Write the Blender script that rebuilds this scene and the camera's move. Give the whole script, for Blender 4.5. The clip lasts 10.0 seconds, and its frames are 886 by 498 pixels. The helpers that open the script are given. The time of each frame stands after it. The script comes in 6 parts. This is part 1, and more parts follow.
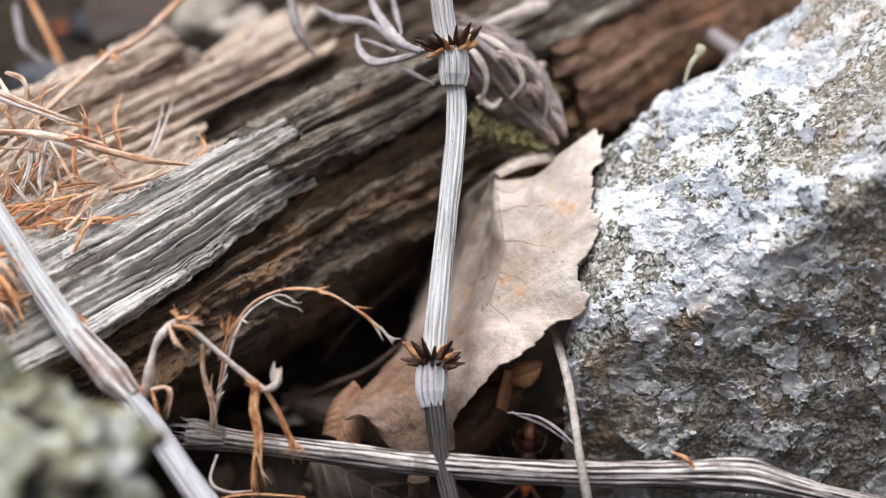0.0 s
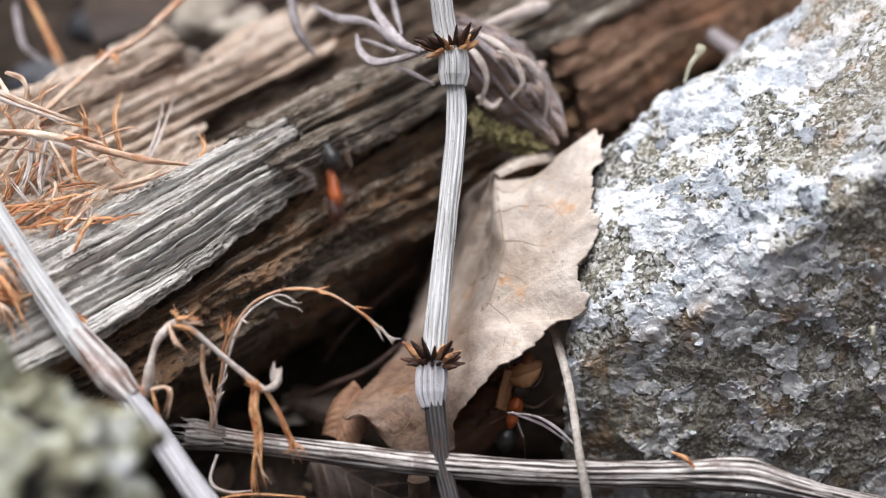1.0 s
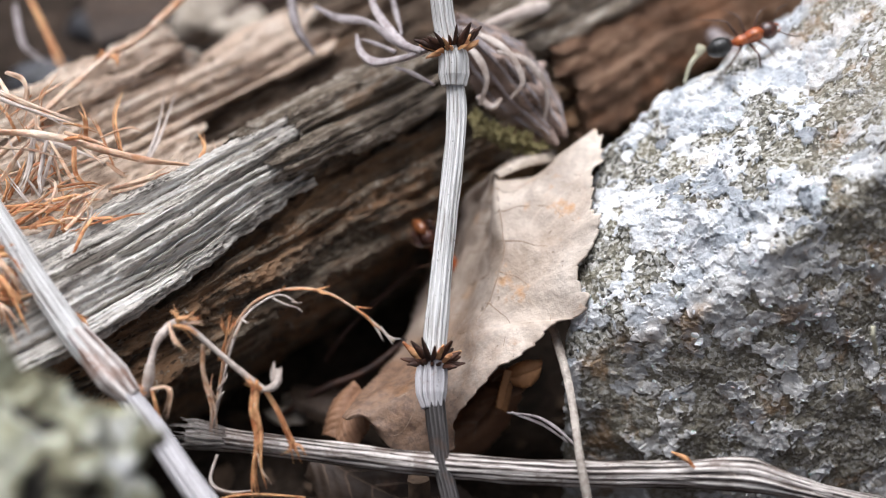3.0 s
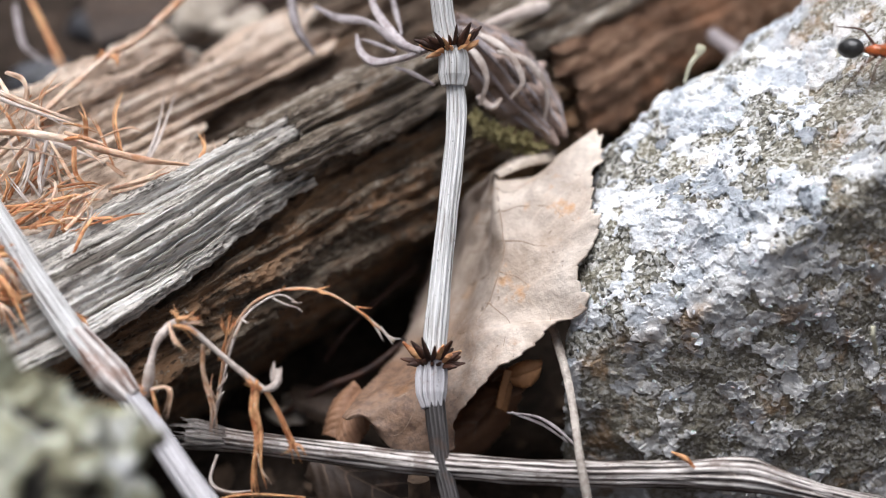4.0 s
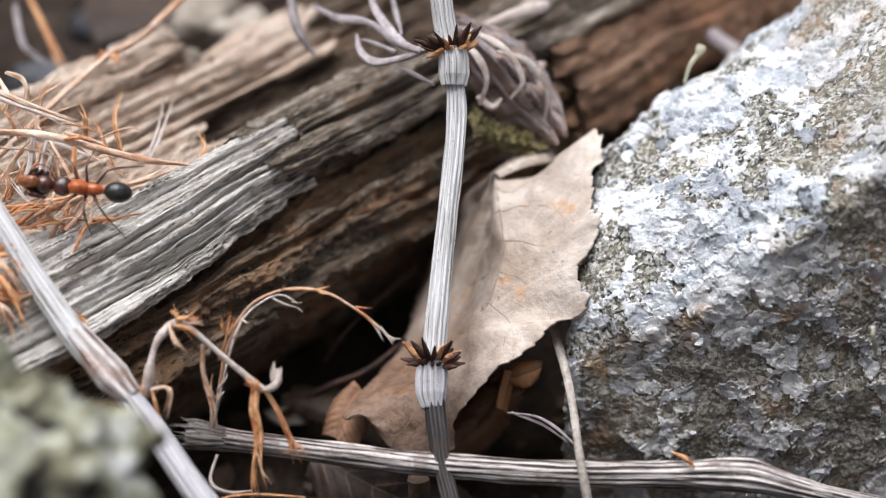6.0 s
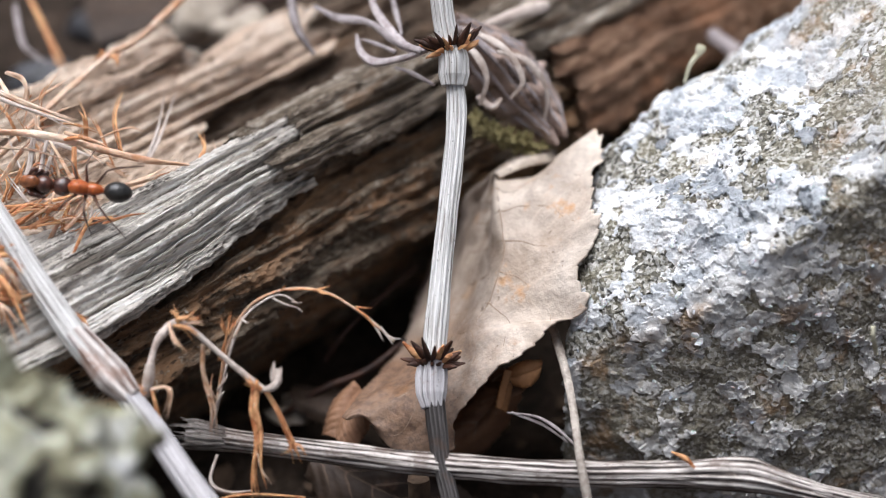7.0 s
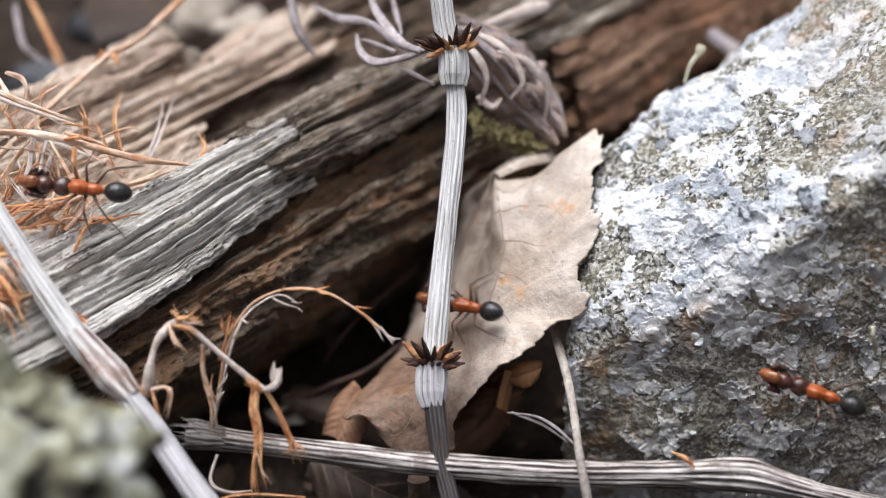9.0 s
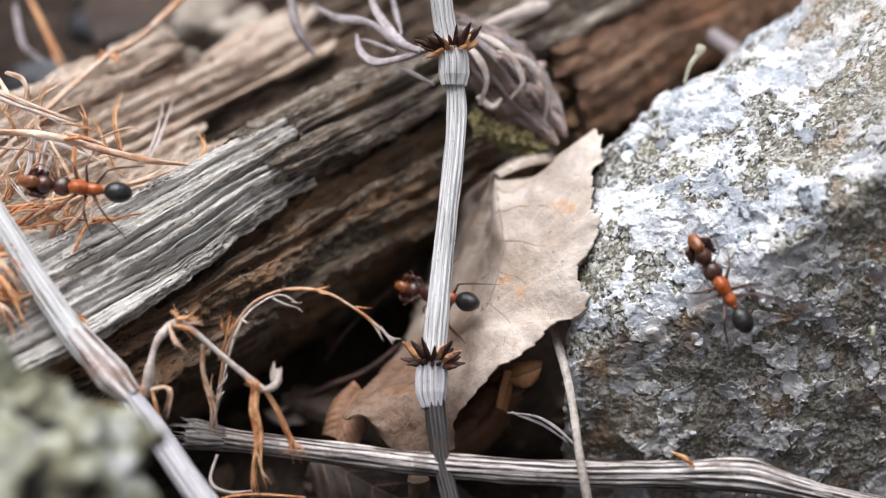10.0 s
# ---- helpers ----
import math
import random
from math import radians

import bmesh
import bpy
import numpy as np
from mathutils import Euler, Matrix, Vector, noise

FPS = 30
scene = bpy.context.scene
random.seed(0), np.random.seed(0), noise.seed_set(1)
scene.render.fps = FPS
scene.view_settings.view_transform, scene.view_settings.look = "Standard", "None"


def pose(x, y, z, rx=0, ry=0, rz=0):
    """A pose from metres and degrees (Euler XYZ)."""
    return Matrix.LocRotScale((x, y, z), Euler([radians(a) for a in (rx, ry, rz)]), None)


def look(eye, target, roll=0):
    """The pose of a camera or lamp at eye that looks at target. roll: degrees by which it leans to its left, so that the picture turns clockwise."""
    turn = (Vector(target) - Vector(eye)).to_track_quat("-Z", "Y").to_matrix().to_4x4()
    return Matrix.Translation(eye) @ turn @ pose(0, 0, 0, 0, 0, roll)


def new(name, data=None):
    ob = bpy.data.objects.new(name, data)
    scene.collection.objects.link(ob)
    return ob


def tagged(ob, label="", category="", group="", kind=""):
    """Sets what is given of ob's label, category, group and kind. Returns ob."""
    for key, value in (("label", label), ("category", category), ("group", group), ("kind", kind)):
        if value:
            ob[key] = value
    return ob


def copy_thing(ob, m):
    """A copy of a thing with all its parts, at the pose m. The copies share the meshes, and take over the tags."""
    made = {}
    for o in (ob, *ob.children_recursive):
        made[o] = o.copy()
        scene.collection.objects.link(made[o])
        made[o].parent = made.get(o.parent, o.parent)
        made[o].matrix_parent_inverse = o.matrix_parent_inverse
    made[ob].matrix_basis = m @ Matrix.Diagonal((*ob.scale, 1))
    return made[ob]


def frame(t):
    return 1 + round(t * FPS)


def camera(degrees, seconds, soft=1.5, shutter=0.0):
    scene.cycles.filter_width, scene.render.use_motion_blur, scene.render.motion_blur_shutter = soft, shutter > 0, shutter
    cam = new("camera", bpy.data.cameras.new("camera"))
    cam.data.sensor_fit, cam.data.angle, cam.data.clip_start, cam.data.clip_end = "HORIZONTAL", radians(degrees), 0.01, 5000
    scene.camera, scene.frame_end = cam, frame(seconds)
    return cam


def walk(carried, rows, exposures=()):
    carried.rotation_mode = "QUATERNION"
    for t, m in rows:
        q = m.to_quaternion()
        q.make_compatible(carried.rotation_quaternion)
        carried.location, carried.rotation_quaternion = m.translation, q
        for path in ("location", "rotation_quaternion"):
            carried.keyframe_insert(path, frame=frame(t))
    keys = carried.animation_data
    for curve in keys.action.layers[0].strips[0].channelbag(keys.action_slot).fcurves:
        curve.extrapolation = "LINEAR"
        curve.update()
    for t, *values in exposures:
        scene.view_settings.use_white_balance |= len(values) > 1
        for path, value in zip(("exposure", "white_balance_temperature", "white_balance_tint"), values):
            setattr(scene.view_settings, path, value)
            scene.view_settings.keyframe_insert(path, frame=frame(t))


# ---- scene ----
# All lengths below are in millimetres unless a name ends in _m; MM brings them to metres.
MM = 0.001
TILT = radians(40)
EYE = Vector((0.0, -118.74, 123.63))
AIM = Vector((0.0, 0.0, 24.0))

cam = camera(24, 10.0, soft=1.0, shutter=0.5)
cam.data.dof.use_dof = True
cam.data.dof.focus_distance = 0.155
cam.data.dof.aperture_fstop = 18.0
STAND = look(EYE * MM, AIM * MM)
walk(cam, [(0.0, STAND), (10.0, STAND)], exposures=[(0.0, 0.32, 5850, 10), (10.0, 0.32, 5850, 10)])

# ---- light: a bright overcast sky over the forest floor ----
world = bpy.data.worlds.new("overcast_sky")
scene.world = world
world.use_nodes = True
wn = world.node_tree
sky = wn.nodes.new("ShaderNodeTexSky")
sky.sky_type = "NISHITA"
sky.sun_disc = False
sky.sun_elevation = radians(77)
sky.sun_rotation = radians(-45)
sky.dust_density = 10.0
sky.air_density = 0.4
sky.ozone_density = 0.0
veil = wn.nodes.new("ShaderNodeHueSaturation")
veil.inputs["Saturation"].default_value = 0.55
wn.links.new(sky.outputs[0], veil.inputs["Color"])
wn.links.new(veil.outputs[0], wn.nodes["Background"].inputs[0])
wn.nodes["Background"].inputs[1].default_value = 0.1
sun_data = bpy.data.lights.new("sun", "SUN")
sun_data.energy = 2.4
sun_data.angle = radians(50)
sun_data.color = (1.0, 0.96, 0.91)
sun = new("sun", sun_data)
sun.matrix_world = look((-0.22, 0.22, 1.35), (0, 0, 0))


# ---- materials ----
def shader(name):
    m = bpy.data.materials.new(name)
    m.use_nodes = True
    return m, m.node_tree, m.node_tree.nodes["Principled BSDF"]


def coords(nt, source="Object", scale=(1, 1, 1), spin=(0, 0, 0)):
    tc = nt.nodes.new("ShaderNodeTexCoord")
    mp = nt.nodes.new("ShaderNodeMapping")
    mp.inputs["Scale"].default_value = scale
    mp.inputs["Rotation"].default_value = spin
    nt.links.new(tc.outputs[source], mp.inputs[0])
    return mp.outputs[0]


def noise_node(nt, vec, scale, detail=5.0, rough=0.6, warp=0.0):
    n = nt.nodes.new("ShaderNodeTexNoise")
    n.inputs["Scale"].default_value = scale
    n.inputs["Detail"].default_value = detail
    n.inputs["Roughness"].default_value = rough
    n.inputs["Distortion"].default_value = warp
    nt.links.new(vec, n.inputs["Vector"])
    return n.outputs["Fac"]


def cells(nt, vec, scale, feature="F1", out="Color"):
    n = nt.nodes.new("ShaderNodeTexVoronoi")
    n.feature = feature
    n.inputs["Scale"].default_value = scale
    nt.links.new(vec, n.inputs["Vector"])
    return n.outputs[out]


def ramp(nt, fac, stops):
    r = nt.nodes.new("ShaderNodeValToRGB")
    els = r.color_ramp.elements
    while len(els) < len(stops):
        els.new(0.5)
    for e, (pos, col) in zip(els, stops):
        e.position = pos
        e.color = (*col, 1) if len(col) == 3 else (col[0], col[0], col[0], 1)
    nt.links.new(fac, r.inputs[0])
    return r.outputs[0]


def mix(nt, fac, a, b, how="MIX"):
    n = nt.nodes.new("ShaderNodeMix")
    n.data_type = "RGBA"
    n.blend_type = how
    for value, sock in ((fac, n.inputs[0]), (a, n.inputs[6]), (b, n.inputs[7])):
        if isinstance(value, (int, float)):
            sock.default_value = value
        elif isinstance(value, tuple):
            sock.default_value = (*value, 1)
        else:
            nt.links.new(value, sock)
    return n.outputs[2]


def add(nt, a, b, how="ADD"):
    n = nt.nodes.new("ShaderNodeMath")
    n.operation = how
    for value, sock in ((a, n.inputs[0]), (b, n.inputs[1])):
        if isinstance(value, (int, float)):
            sock.default_value = value
        else:
            nt.links.new(value, sock)
    return n.outputs[0]


def relief(nt, bsdf, height, depth_mm, strength=1.0):
    b = nt.nodes.new("ShaderNodeBump")
    b.inputs["Strength"].default_value = strength
    b.inputs["Distance"].default_value = depth_mm * MM
    nt.links.new(height, b.inputs["Height"])
    nt.links.new(b.outputs[0], bsdf.inputs["Normal"])


def seed_of(nt, island=False):
    n = nt.nodes.new("ShaderNodeNewGeometry" if island else "ShaderNodeObjectInfo")
    return n.outputs["Random Per Island" if island else "Random"]


def wood(name, dark, mid, light, stain, rough=0.85, spread=1.0, stain_at=0.56, fleck=(0.5, 0.48, 0.4), fleck_at=0.66):
    """Fibrous wood with the grain along the object's x."""
    m, nt, b = shader(name)
    fine = noise_node(nt, coords(nt, scale=(0.05, 1, 1)), 3600, 4, 0.7, 0.1)
    broad = noise_node(nt, coords(nt, scale=(0.06, 1, 1)), 620, 5, 0.68, 0.15)
    short = noise_node(nt, coords(nt, scale=(0.3, 1, 1)), 1300, 6, 0.75, 0.2)
    both = add(nt, add(nt, add(nt, fine, 0.42, "MULTIPLY"), add(nt, broad, 0.32, "MULTIPLY")), add(nt, short, 0.26, "MULTIPLY"))
    col = ramp(nt, both, [(0.5 - 0.11 * spread, dark), (0.5, mid), (0.5 + 0.1 * spread, light)])
    patch = ramp(nt, noise_node(nt, coords(nt, scale=(0.4, 1, 1)), 200, 6, 0.68, 0.5), [(stain_at, (0,)), (stain_at + 0.1, (1,))])
    col = mix(nt, patch, col, mix(nt, 0.7, col, stain, "MIX"))
    specks = ramp(nt, noise_node(nt, coords(nt), 1300, 5, 0.75, 0.4), [(fleck_at, (0,)), (fleck_at + 0.06, (1,))])
    col = mix(nt, specks, col, mix(nt, 0.6, col, fleck))
    pits = ramp(nt, noise_node(nt, coords(nt, scale=(0.35, 1, 1), spin=(0.3, 0, 0)), 1700, 4, 0.7), [(0.34, (1,)), (0.41, (0,))])
    col = mix(nt, pits, col, mix(nt, 0.75, col, dark))
    nt.links.new(col, b.inputs["Base Color"])
    b.inputs["Roughness"].default_value = rough
    b.inputs["Specular IOR Level"].default_value = 0.25
    relief(nt, b, add(nt, both, add(nt, noise_node(nt, coords(nt), 3500, 5, 0.7), 0.5, "MULTIPLY")), 0.75)
    return m


def plain(name, lo, hi, scale=900, rough=0.6, bump=0.05, spec=0.4, vary=0.0, coat=0.0, through_light=0.0):
    """A mottled surface between two colours; vary: how far single things differ."""
    m, nt, b = shader(name)
    v = coords(nt)
    a = noise_node(nt, v, scale, 5, 0.65)
    c = noise_node(nt, v, scale * 4.3, 3, 0.6)
    both = add(nt, add(nt, a, 0.65, "MULTIPLY"), add(nt, c, 0.35, "MULTIPLY"))
    col = ramp(nt, both, [(0.36, lo), (0.64, hi)])
    if vary:
        h = nt.nodes.new("ShaderNodeHueSaturation")
        k = nt.nodes.new("ShaderNodeMapRange")
        k.inputs[3].default_value, k.inputs[4].default_value = 1 - vary, 1 + vary
        nt.links.new(seed_of(nt), k.inputs[0])
        nt.links.new(k.outputs[0], h.inputs["Value"])
        nt.links.new(col, h.inputs["Color"])
        col = h.outputs[0]
    nt.links.new(col, b.inputs["Base Color"])
    b.inputs["Roughness"].default_value = rough
    b.inputs["Specular IOR Level"].default_value = spec
    b.inputs["Coat Weight"].default_value = coat
    b.inputs["Coat Roughness"].default_value = 0.2
    b.inputs["Subsurface Weight"].default_value = through_light
    b.inputs["Subsurface Scale"].default_value = 0.0004
    if bump:
        relief(nt, b, both, bump * 3)
    return m


def striped(name, groove, body, crest, lines=13, rough=0.6, blotch=(0.2, 0.13, 0.1), blotch_at=0.66, deep=0.5):
    """A ribbed stalk: narrow dark grooves along it (u runs round it, v along it in mm)."""
    m, nt, b = shader(name)
    tc = nt.nodes.new("ShaderNodeTexCoord")
    sp = nt.nodes.new("ShaderNodeSeparateXYZ")
    nt.links.new(tc.outputs["UV"], sp.inputs[0])
    sway = noise_node(nt, coords(nt, "UV", (3, 0.12, 1)), 1.0, 3, 0.6)
    ph = add(nt, add(nt, sp.outputs[0], float(lines), "MULTIPLY"), add(nt, sway, 0.9, "MULTIPLY"))
    tri = add(nt, add(nt, add(nt, ph, 1.0, "FRACT"), 0.5, "SUBTRACT"), 0.0, "ABSOLUTE")
    fine = noise_node(nt, coords(nt, "UV", (lines * 4.1, 0.1, 1)), 1.0, 3, 0.7, 0.1)
    long = noise_node(nt, coords(nt, "UV", (lines * 0.9, 0.22, 1)), 1.0, 4, 0.65, 0.1)
    line = add(nt, add(nt, tri, 0.75, "MULTIPLY"), add(nt, long, 0.9, "MULTIPLY"), "ADD")
    col = ramp(nt, line, [(0.4 + 0.1 * deep, groove), (0.47 + 0.1 * deep, body), (0.78, crest)])
    col = mix(nt, ramp(nt, fine, [(0.42, (1,)), (0.5, (0,))]), col, mix(nt, 0.55, col, groove))
    spots = ramp(nt, noise_node(nt, coords(nt), 420, 4, 0.7), [(blotch_at, (0,)), (blotch_at + 0.1, (1,))])
    col = mix(nt, spots, col, mix(nt, 0.6, col, blotch))
    dots = ramp(nt, noise_node(nt, coords(nt), 3300, 2, 0.5), [(0.71, (0,)), (0.76, (1,))])
    col = mix(nt, dots, col, mix(nt, 0.7, col, (0.05, 0.04, 0.035)))
    nt.links.new(col, b.inputs["Base Color"])
    b.inputs["Roughness"].default_value = rough
    b.inputs["Specular IOR Level"].default_value = 0.35
    relief(nt, b, add(nt, add(nt, tri, 1.2, "MULTIPLY"), add(nt, fine, 0.7, "MULTIPLY")), 0.16)
    return m


def mesh_value(nt, name):
    n = nt.nodes.new("ShaderNodeAttribute")
    n.attribute_name = name
    return n.outputs["Fac"]


def granite_mat():
    """Pale feldspar crystals in a salt-and-pepper matrix; the mesh says where each lies, how pale it is and where the old crust sits."""
    m, nt, b = shader("granite")
    v = coords(nt)
    rag = noise_node(nt, v, 3600, 4, 0.75)
    pale = ramp(nt, add(nt, mesh_value(nt, "feldspar"), add(nt, add(nt, rag, 0.5, "SUBTRACT"), 1.1, "MULTIPLY")), [(0.4, (0,)), (0.6, (1,))])
    tone = add(nt, mesh_value(nt, "tone"), add(nt, add(nt, noise_node(nt, v, 800, 5, 0.7), 0.5, "SUBTRACT"), 0.9, "MULTIPLY"))
    body = ramp(nt, tone, [(0.08, (0.26, 0.28, 0.305)), (0.25, (0.42, 0.445, 0.475)), (0.42, (0.58, 0.6, 0.62)), (0.6, (0.72, 0.725, 0.73)), (0.8, (0.83, 0.83, 0.825)), (0.95, (0.64, 0.6, 0.53))])
    hair = ramp(nt, noise_node(nt, v, 1500, 7, 0.8, 0.6), [(0.37, (1,)), (0.45, (0,))])
    body = mix(nt, hair, body, mix(nt, 0.75, body, (0.14, 0.13, 0.1)))
    pick = nt.nodes.new("ShaderNodeSeparateColor")
    nt.links.new(cells(nt, v, 4200), pick.inputs[0])
    pepper = add(nt, add(nt, pick.outputs[0], 0.5, "MULTIPLY"), add(nt, noise_node(nt, v, 2300, 6, 0.8), 0.7, "MULTIPLY"))
    matrix = ramp(nt, pepper, [(0.34, (0.025, 0.022, 0.018)), (0.47, (0.09, 0.083, 0.062)), (0.58, (0.23, 0.215, 0.17)), (0.7, (0.4, 0.39, 0.35)), (0.85, (0.66, 0.65, 0.62))])
    olive = ramp(nt, noise_node(nt, v, 240, 5, 0.65), [(0.5, (0,)), (0.62, (1,))])
    matrix = mix(nt, olive, matrix, mix(nt, 0.3, matrix, (0.32, 0.28, 0.17)))
    crust = mesh_value(nt, "crust")
    rust = ramp(nt, noise_node(nt, coords(nt, spin=(0.5, 1.1, 0.3)), 210, 6, 0.7, 0.4), [(0.54, (0,)), (0.64, (1,))])
    grime = ramp(nt, noise_node(nt, coords(nt, spin=(1.3, 0.2, 0.8)), 900, 6, 0.76, 0.5), [(0.42, (0,)), (0.62, (1,))])
    old = mix(nt, grime, mix(nt, 0.25, body, (0.52, 0.47, 0.4)), mix(nt, 0.55, body, (0.3, 0.25, 0.18)))
    body = mix(nt, crust, body, old)
    col = mix(nt, pale, mix(nt, add(nt, crust, 0.4, "MULTIPLY"), matrix, (0.27, 0.235, 0.175)), body)
    col = mix(nt, add(nt, rust, add(nt, add(nt, crust, 0.5, "MULTIPLY"), 0.1), "MULTIPLY"), col, (0.3, 0.17, 0.07))
    nt.links.new(col, b.inputs["Base Color"])
    nt.links.new(ramp(nt, tone, [(0.2, (0.5,)), (0.8, (0.75,))]), b.inputs["Roughness"])
    h = add(nt, add(nt, pick.outputs[1], 0.3, "MULTIPLY"), add(nt, noise_node(nt, v, 1900, 6, 0.75), 1.2, "MULTIPLY"))
    relief(nt, b, h, 0.13)
    return m


def grain_mat(name, stops):
    m, nt, b = shader(name)
    r = seed_of(nt, True)
    v = coords(nt)
    col = ramp(nt, r, stops)
    veil = ramp(nt, noise_node(nt, v, 1500, 5, 0.7), [(0.42, (0,)), (0.62, (1,))])
    col = mix(nt, veil, col, mix(nt, 0.22, col, (0.34, 0.33, 0.3)))
    nt.links.new(col, b.inputs["Base Color"])
    nt.links.new(ramp(nt, noise_node(nt, v, 700, 3), [(0.3, (0.2,)), (0.7, (0.65,))]), b.inputs["Roughness"])
    b.inputs["Subsurface Weight"].default_value = 0.15
    b.inputs["Subsurface Scale"].default_value = 0.0005
    relief(nt, b, noise_node(nt, v, 2600, 4, 0.7), 0.3)
    return m


def leaf_mat(name, base, pale, spot, vein, spot_at=0.62, rot=None, fold=None):
    m, nt, b = shader(name)
    v = coords(nt)
    col = ramp(nt, noise_node(nt, v, 180, 6, 0.65, 0.6), [(0.35, base), (0.62, pale)])
    net = ramp(nt, cells(nt, v, 1500, "DISTANCE_TO_EDGE", "Distance"), [(0.02, (1,)), (0.09, (0,))])
    col = mix(nt, add(nt, net, 0.035, "MULTIPLY"), col, vein)
    sp = ramp(nt, noise_node(nt, coords(nt, spin=(0.4, 0.2, 0.9)), 260, 4, 0.6), [(spot_at, (0,)), (spot_at + 0.09, (1,))])
    col = mix(nt, sp, col, mix(nt, 0.7, col, spot))
    grey = ramp(nt, noise_node(nt, coords(nt, spin=(0.9, 0.5, 0.1)), 150, 6, 0.7, 0.5), [(0.5, (0,)), (0.64, (1,))])
    col = mix(nt, grey, col, mix(nt, 0.35, col, (base[0] * 0.55, base[1] * 0.6, base[2] * 0.68)))
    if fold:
        # the half that hangs back: streaks fanning from the stem, brown plus painted shade
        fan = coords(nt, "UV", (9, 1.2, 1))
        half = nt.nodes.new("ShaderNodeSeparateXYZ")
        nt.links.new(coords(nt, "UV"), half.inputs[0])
        browned_shade = ramp(nt, add(nt, add(nt, half.outputs[0], -0.7, "MULTIPLY"), add(nt, noise_node(nt, v, 300, 4, 0.6), 0.6, "MULTIPLY")), [(0.3, (0,)), (0.5, (1,))])
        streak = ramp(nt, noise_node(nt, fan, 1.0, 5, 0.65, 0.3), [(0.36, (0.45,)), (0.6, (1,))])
        col = mix(nt, add(nt, browned_shade, streak, "MULTIPLY"), col, mix(nt, 0.8, col, fold))
        bruise = ramp(nt, noise_node(nt, coords(nt, spin=(0.2, 0.7, 0.4)), 420, 6, 0.72, 0.7), [(0.55, (0,)), (0.66, (1,))])
        col = mix(nt, bruise, col, mix(nt, 0.3, col, (0.3, 0.24, 0.2)))
    if rot:
        # the tip, at the origin, has rotted browner
        far = nt.nodes.new("ShaderNodeVectorMath")
        far.operation = "LENGTH"
        nt.links.new(v, far.inputs[0])
        reach = add(nt, add(nt, far.outputs["Value"], 1000.0, "MULTIPLY"), add(nt, noise_node(nt, v, 260, 5, 0.7), 9.0, "MULTIPLY"))
        gone = ramp(nt, add(nt, reach, 0.04, "MULTIPLY"), [(0.46, (1,)), (0.74, (0,))])
        freckle = ramp(nt, noise_node(nt, v, 1300, 5, 0.75), [(0.45, (0,)), (0.6, (1,))])
        col = mix(nt, gone, col, mix(nt, 0.85, col, mix(nt, freckle, rot, (0.12, 0.06, 0.035))))
    dots = ramp(nt, noise_node(nt, v, 1900, 2, 0.5), [(0.7, (0,)), (0.74, (1,))])
    col = mix(nt, dots, col, mix(nt, 0.6, col, (0.12, 0.07, 0.045)))
    nt.links.new(col, b.inputs["Base Color"])
    b.inputs["Roughness"].default_value = 0.55
    b.inputs["Specular IOR Level"].default_value = 0.35
    h = add(nt, noise_node(nt, v, 500, 5, 0.6), add(nt, net, 0.012, "MULTIPLY"))
    relief(nt, b, h, 0.4)
    # thin blade: some light passes through
    tl = nt.nodes.new("ShaderNodeBsdfTranslucent")
    nt.links.new(col, tl.inputs[0])
    mx = nt.nodes.new("ShaderNodeMixShader")
    mx.inputs[0].default_value = 0.22
    nt.links.new(b.outputs[0], mx.inputs[1])
    nt.links.new(tl.outputs[0], mx.inputs[2])
    nt.links.new(mx.outputs[0], nt.nodes["Material Output"].inputs[0])
    return m


def lichen_mat():
    m, nt, b = shader("lichen_crust")
    v = coords(nt)
    col = ramp(nt, noise_node(nt, v, 190, 5, 0.6, 0.6), [(0.4, (0.02, 0.017, 0.012)), (0.45, (0.17, 0.155, 0.09)), (0.51, (0.42, 0.42, 0.3)), (0.58, (0.58, 0.58, 0.5)), (0.67, (0.9, 0.9, 0.88))])
    gold = ramp(nt, noise_node(nt, v, 120, 4, 0.6), [(0.55, (0,)), (0.66, (1,))])
    col = mix(nt, gold, col, mix(nt, 0.6, col, (0.4, 0.36, 0.12)))
    nt.links.new(col, b.inputs["Base Color"])
    b.inputs["Roughness"].default_value = 0.9
    relief(nt, b, noise_node(nt, v, 900, 5, 0.7), 0.8)
    return m


GREY_WOOD = wood("weathered_grey_wood", (0.09, 0.072, 0.056), (0.78, 0.72, 0.64), (0.97, 0.94, 0.89), (0.46, 0.37, 0.28), spread=0.85, stain_at=0.6)
SPLIT_WOOD = wood("grey_brown_split_wood", (0.025, 0.018, 0.013), (0.24, 0.19, 0.14), (0.66, 0.59, 0.5), (0.26, 0.16, 0.09), spread=0.95, fleck_at=0.61)
BROWN_WOOD = wood("rotten_brown_wood", (0.016, 0.011, 0.008), (0.15, 0.11, 0.075), (0.42, 0.36, 0.27), (0.36, 0.2, 0.1), spread=1.3, stain_at=0.46, fleck_at=0.6)
DUSKY_WOOD = wood("damp_grey_brown_wood", (0.03, 0.02, 0.014), (0.16, 0.11, 0.075), (0.42, 0.33, 0.25), (0.3, 0.18, 0.1), spread=1.1)
REDDISH_WOOD = wood("reddish_brown_wood", (0.05, 0.025, 0.015), (0.22, 0.125, 0.075), (0.42, 0.28, 0.19), (0.3, 0.14, 0.07))
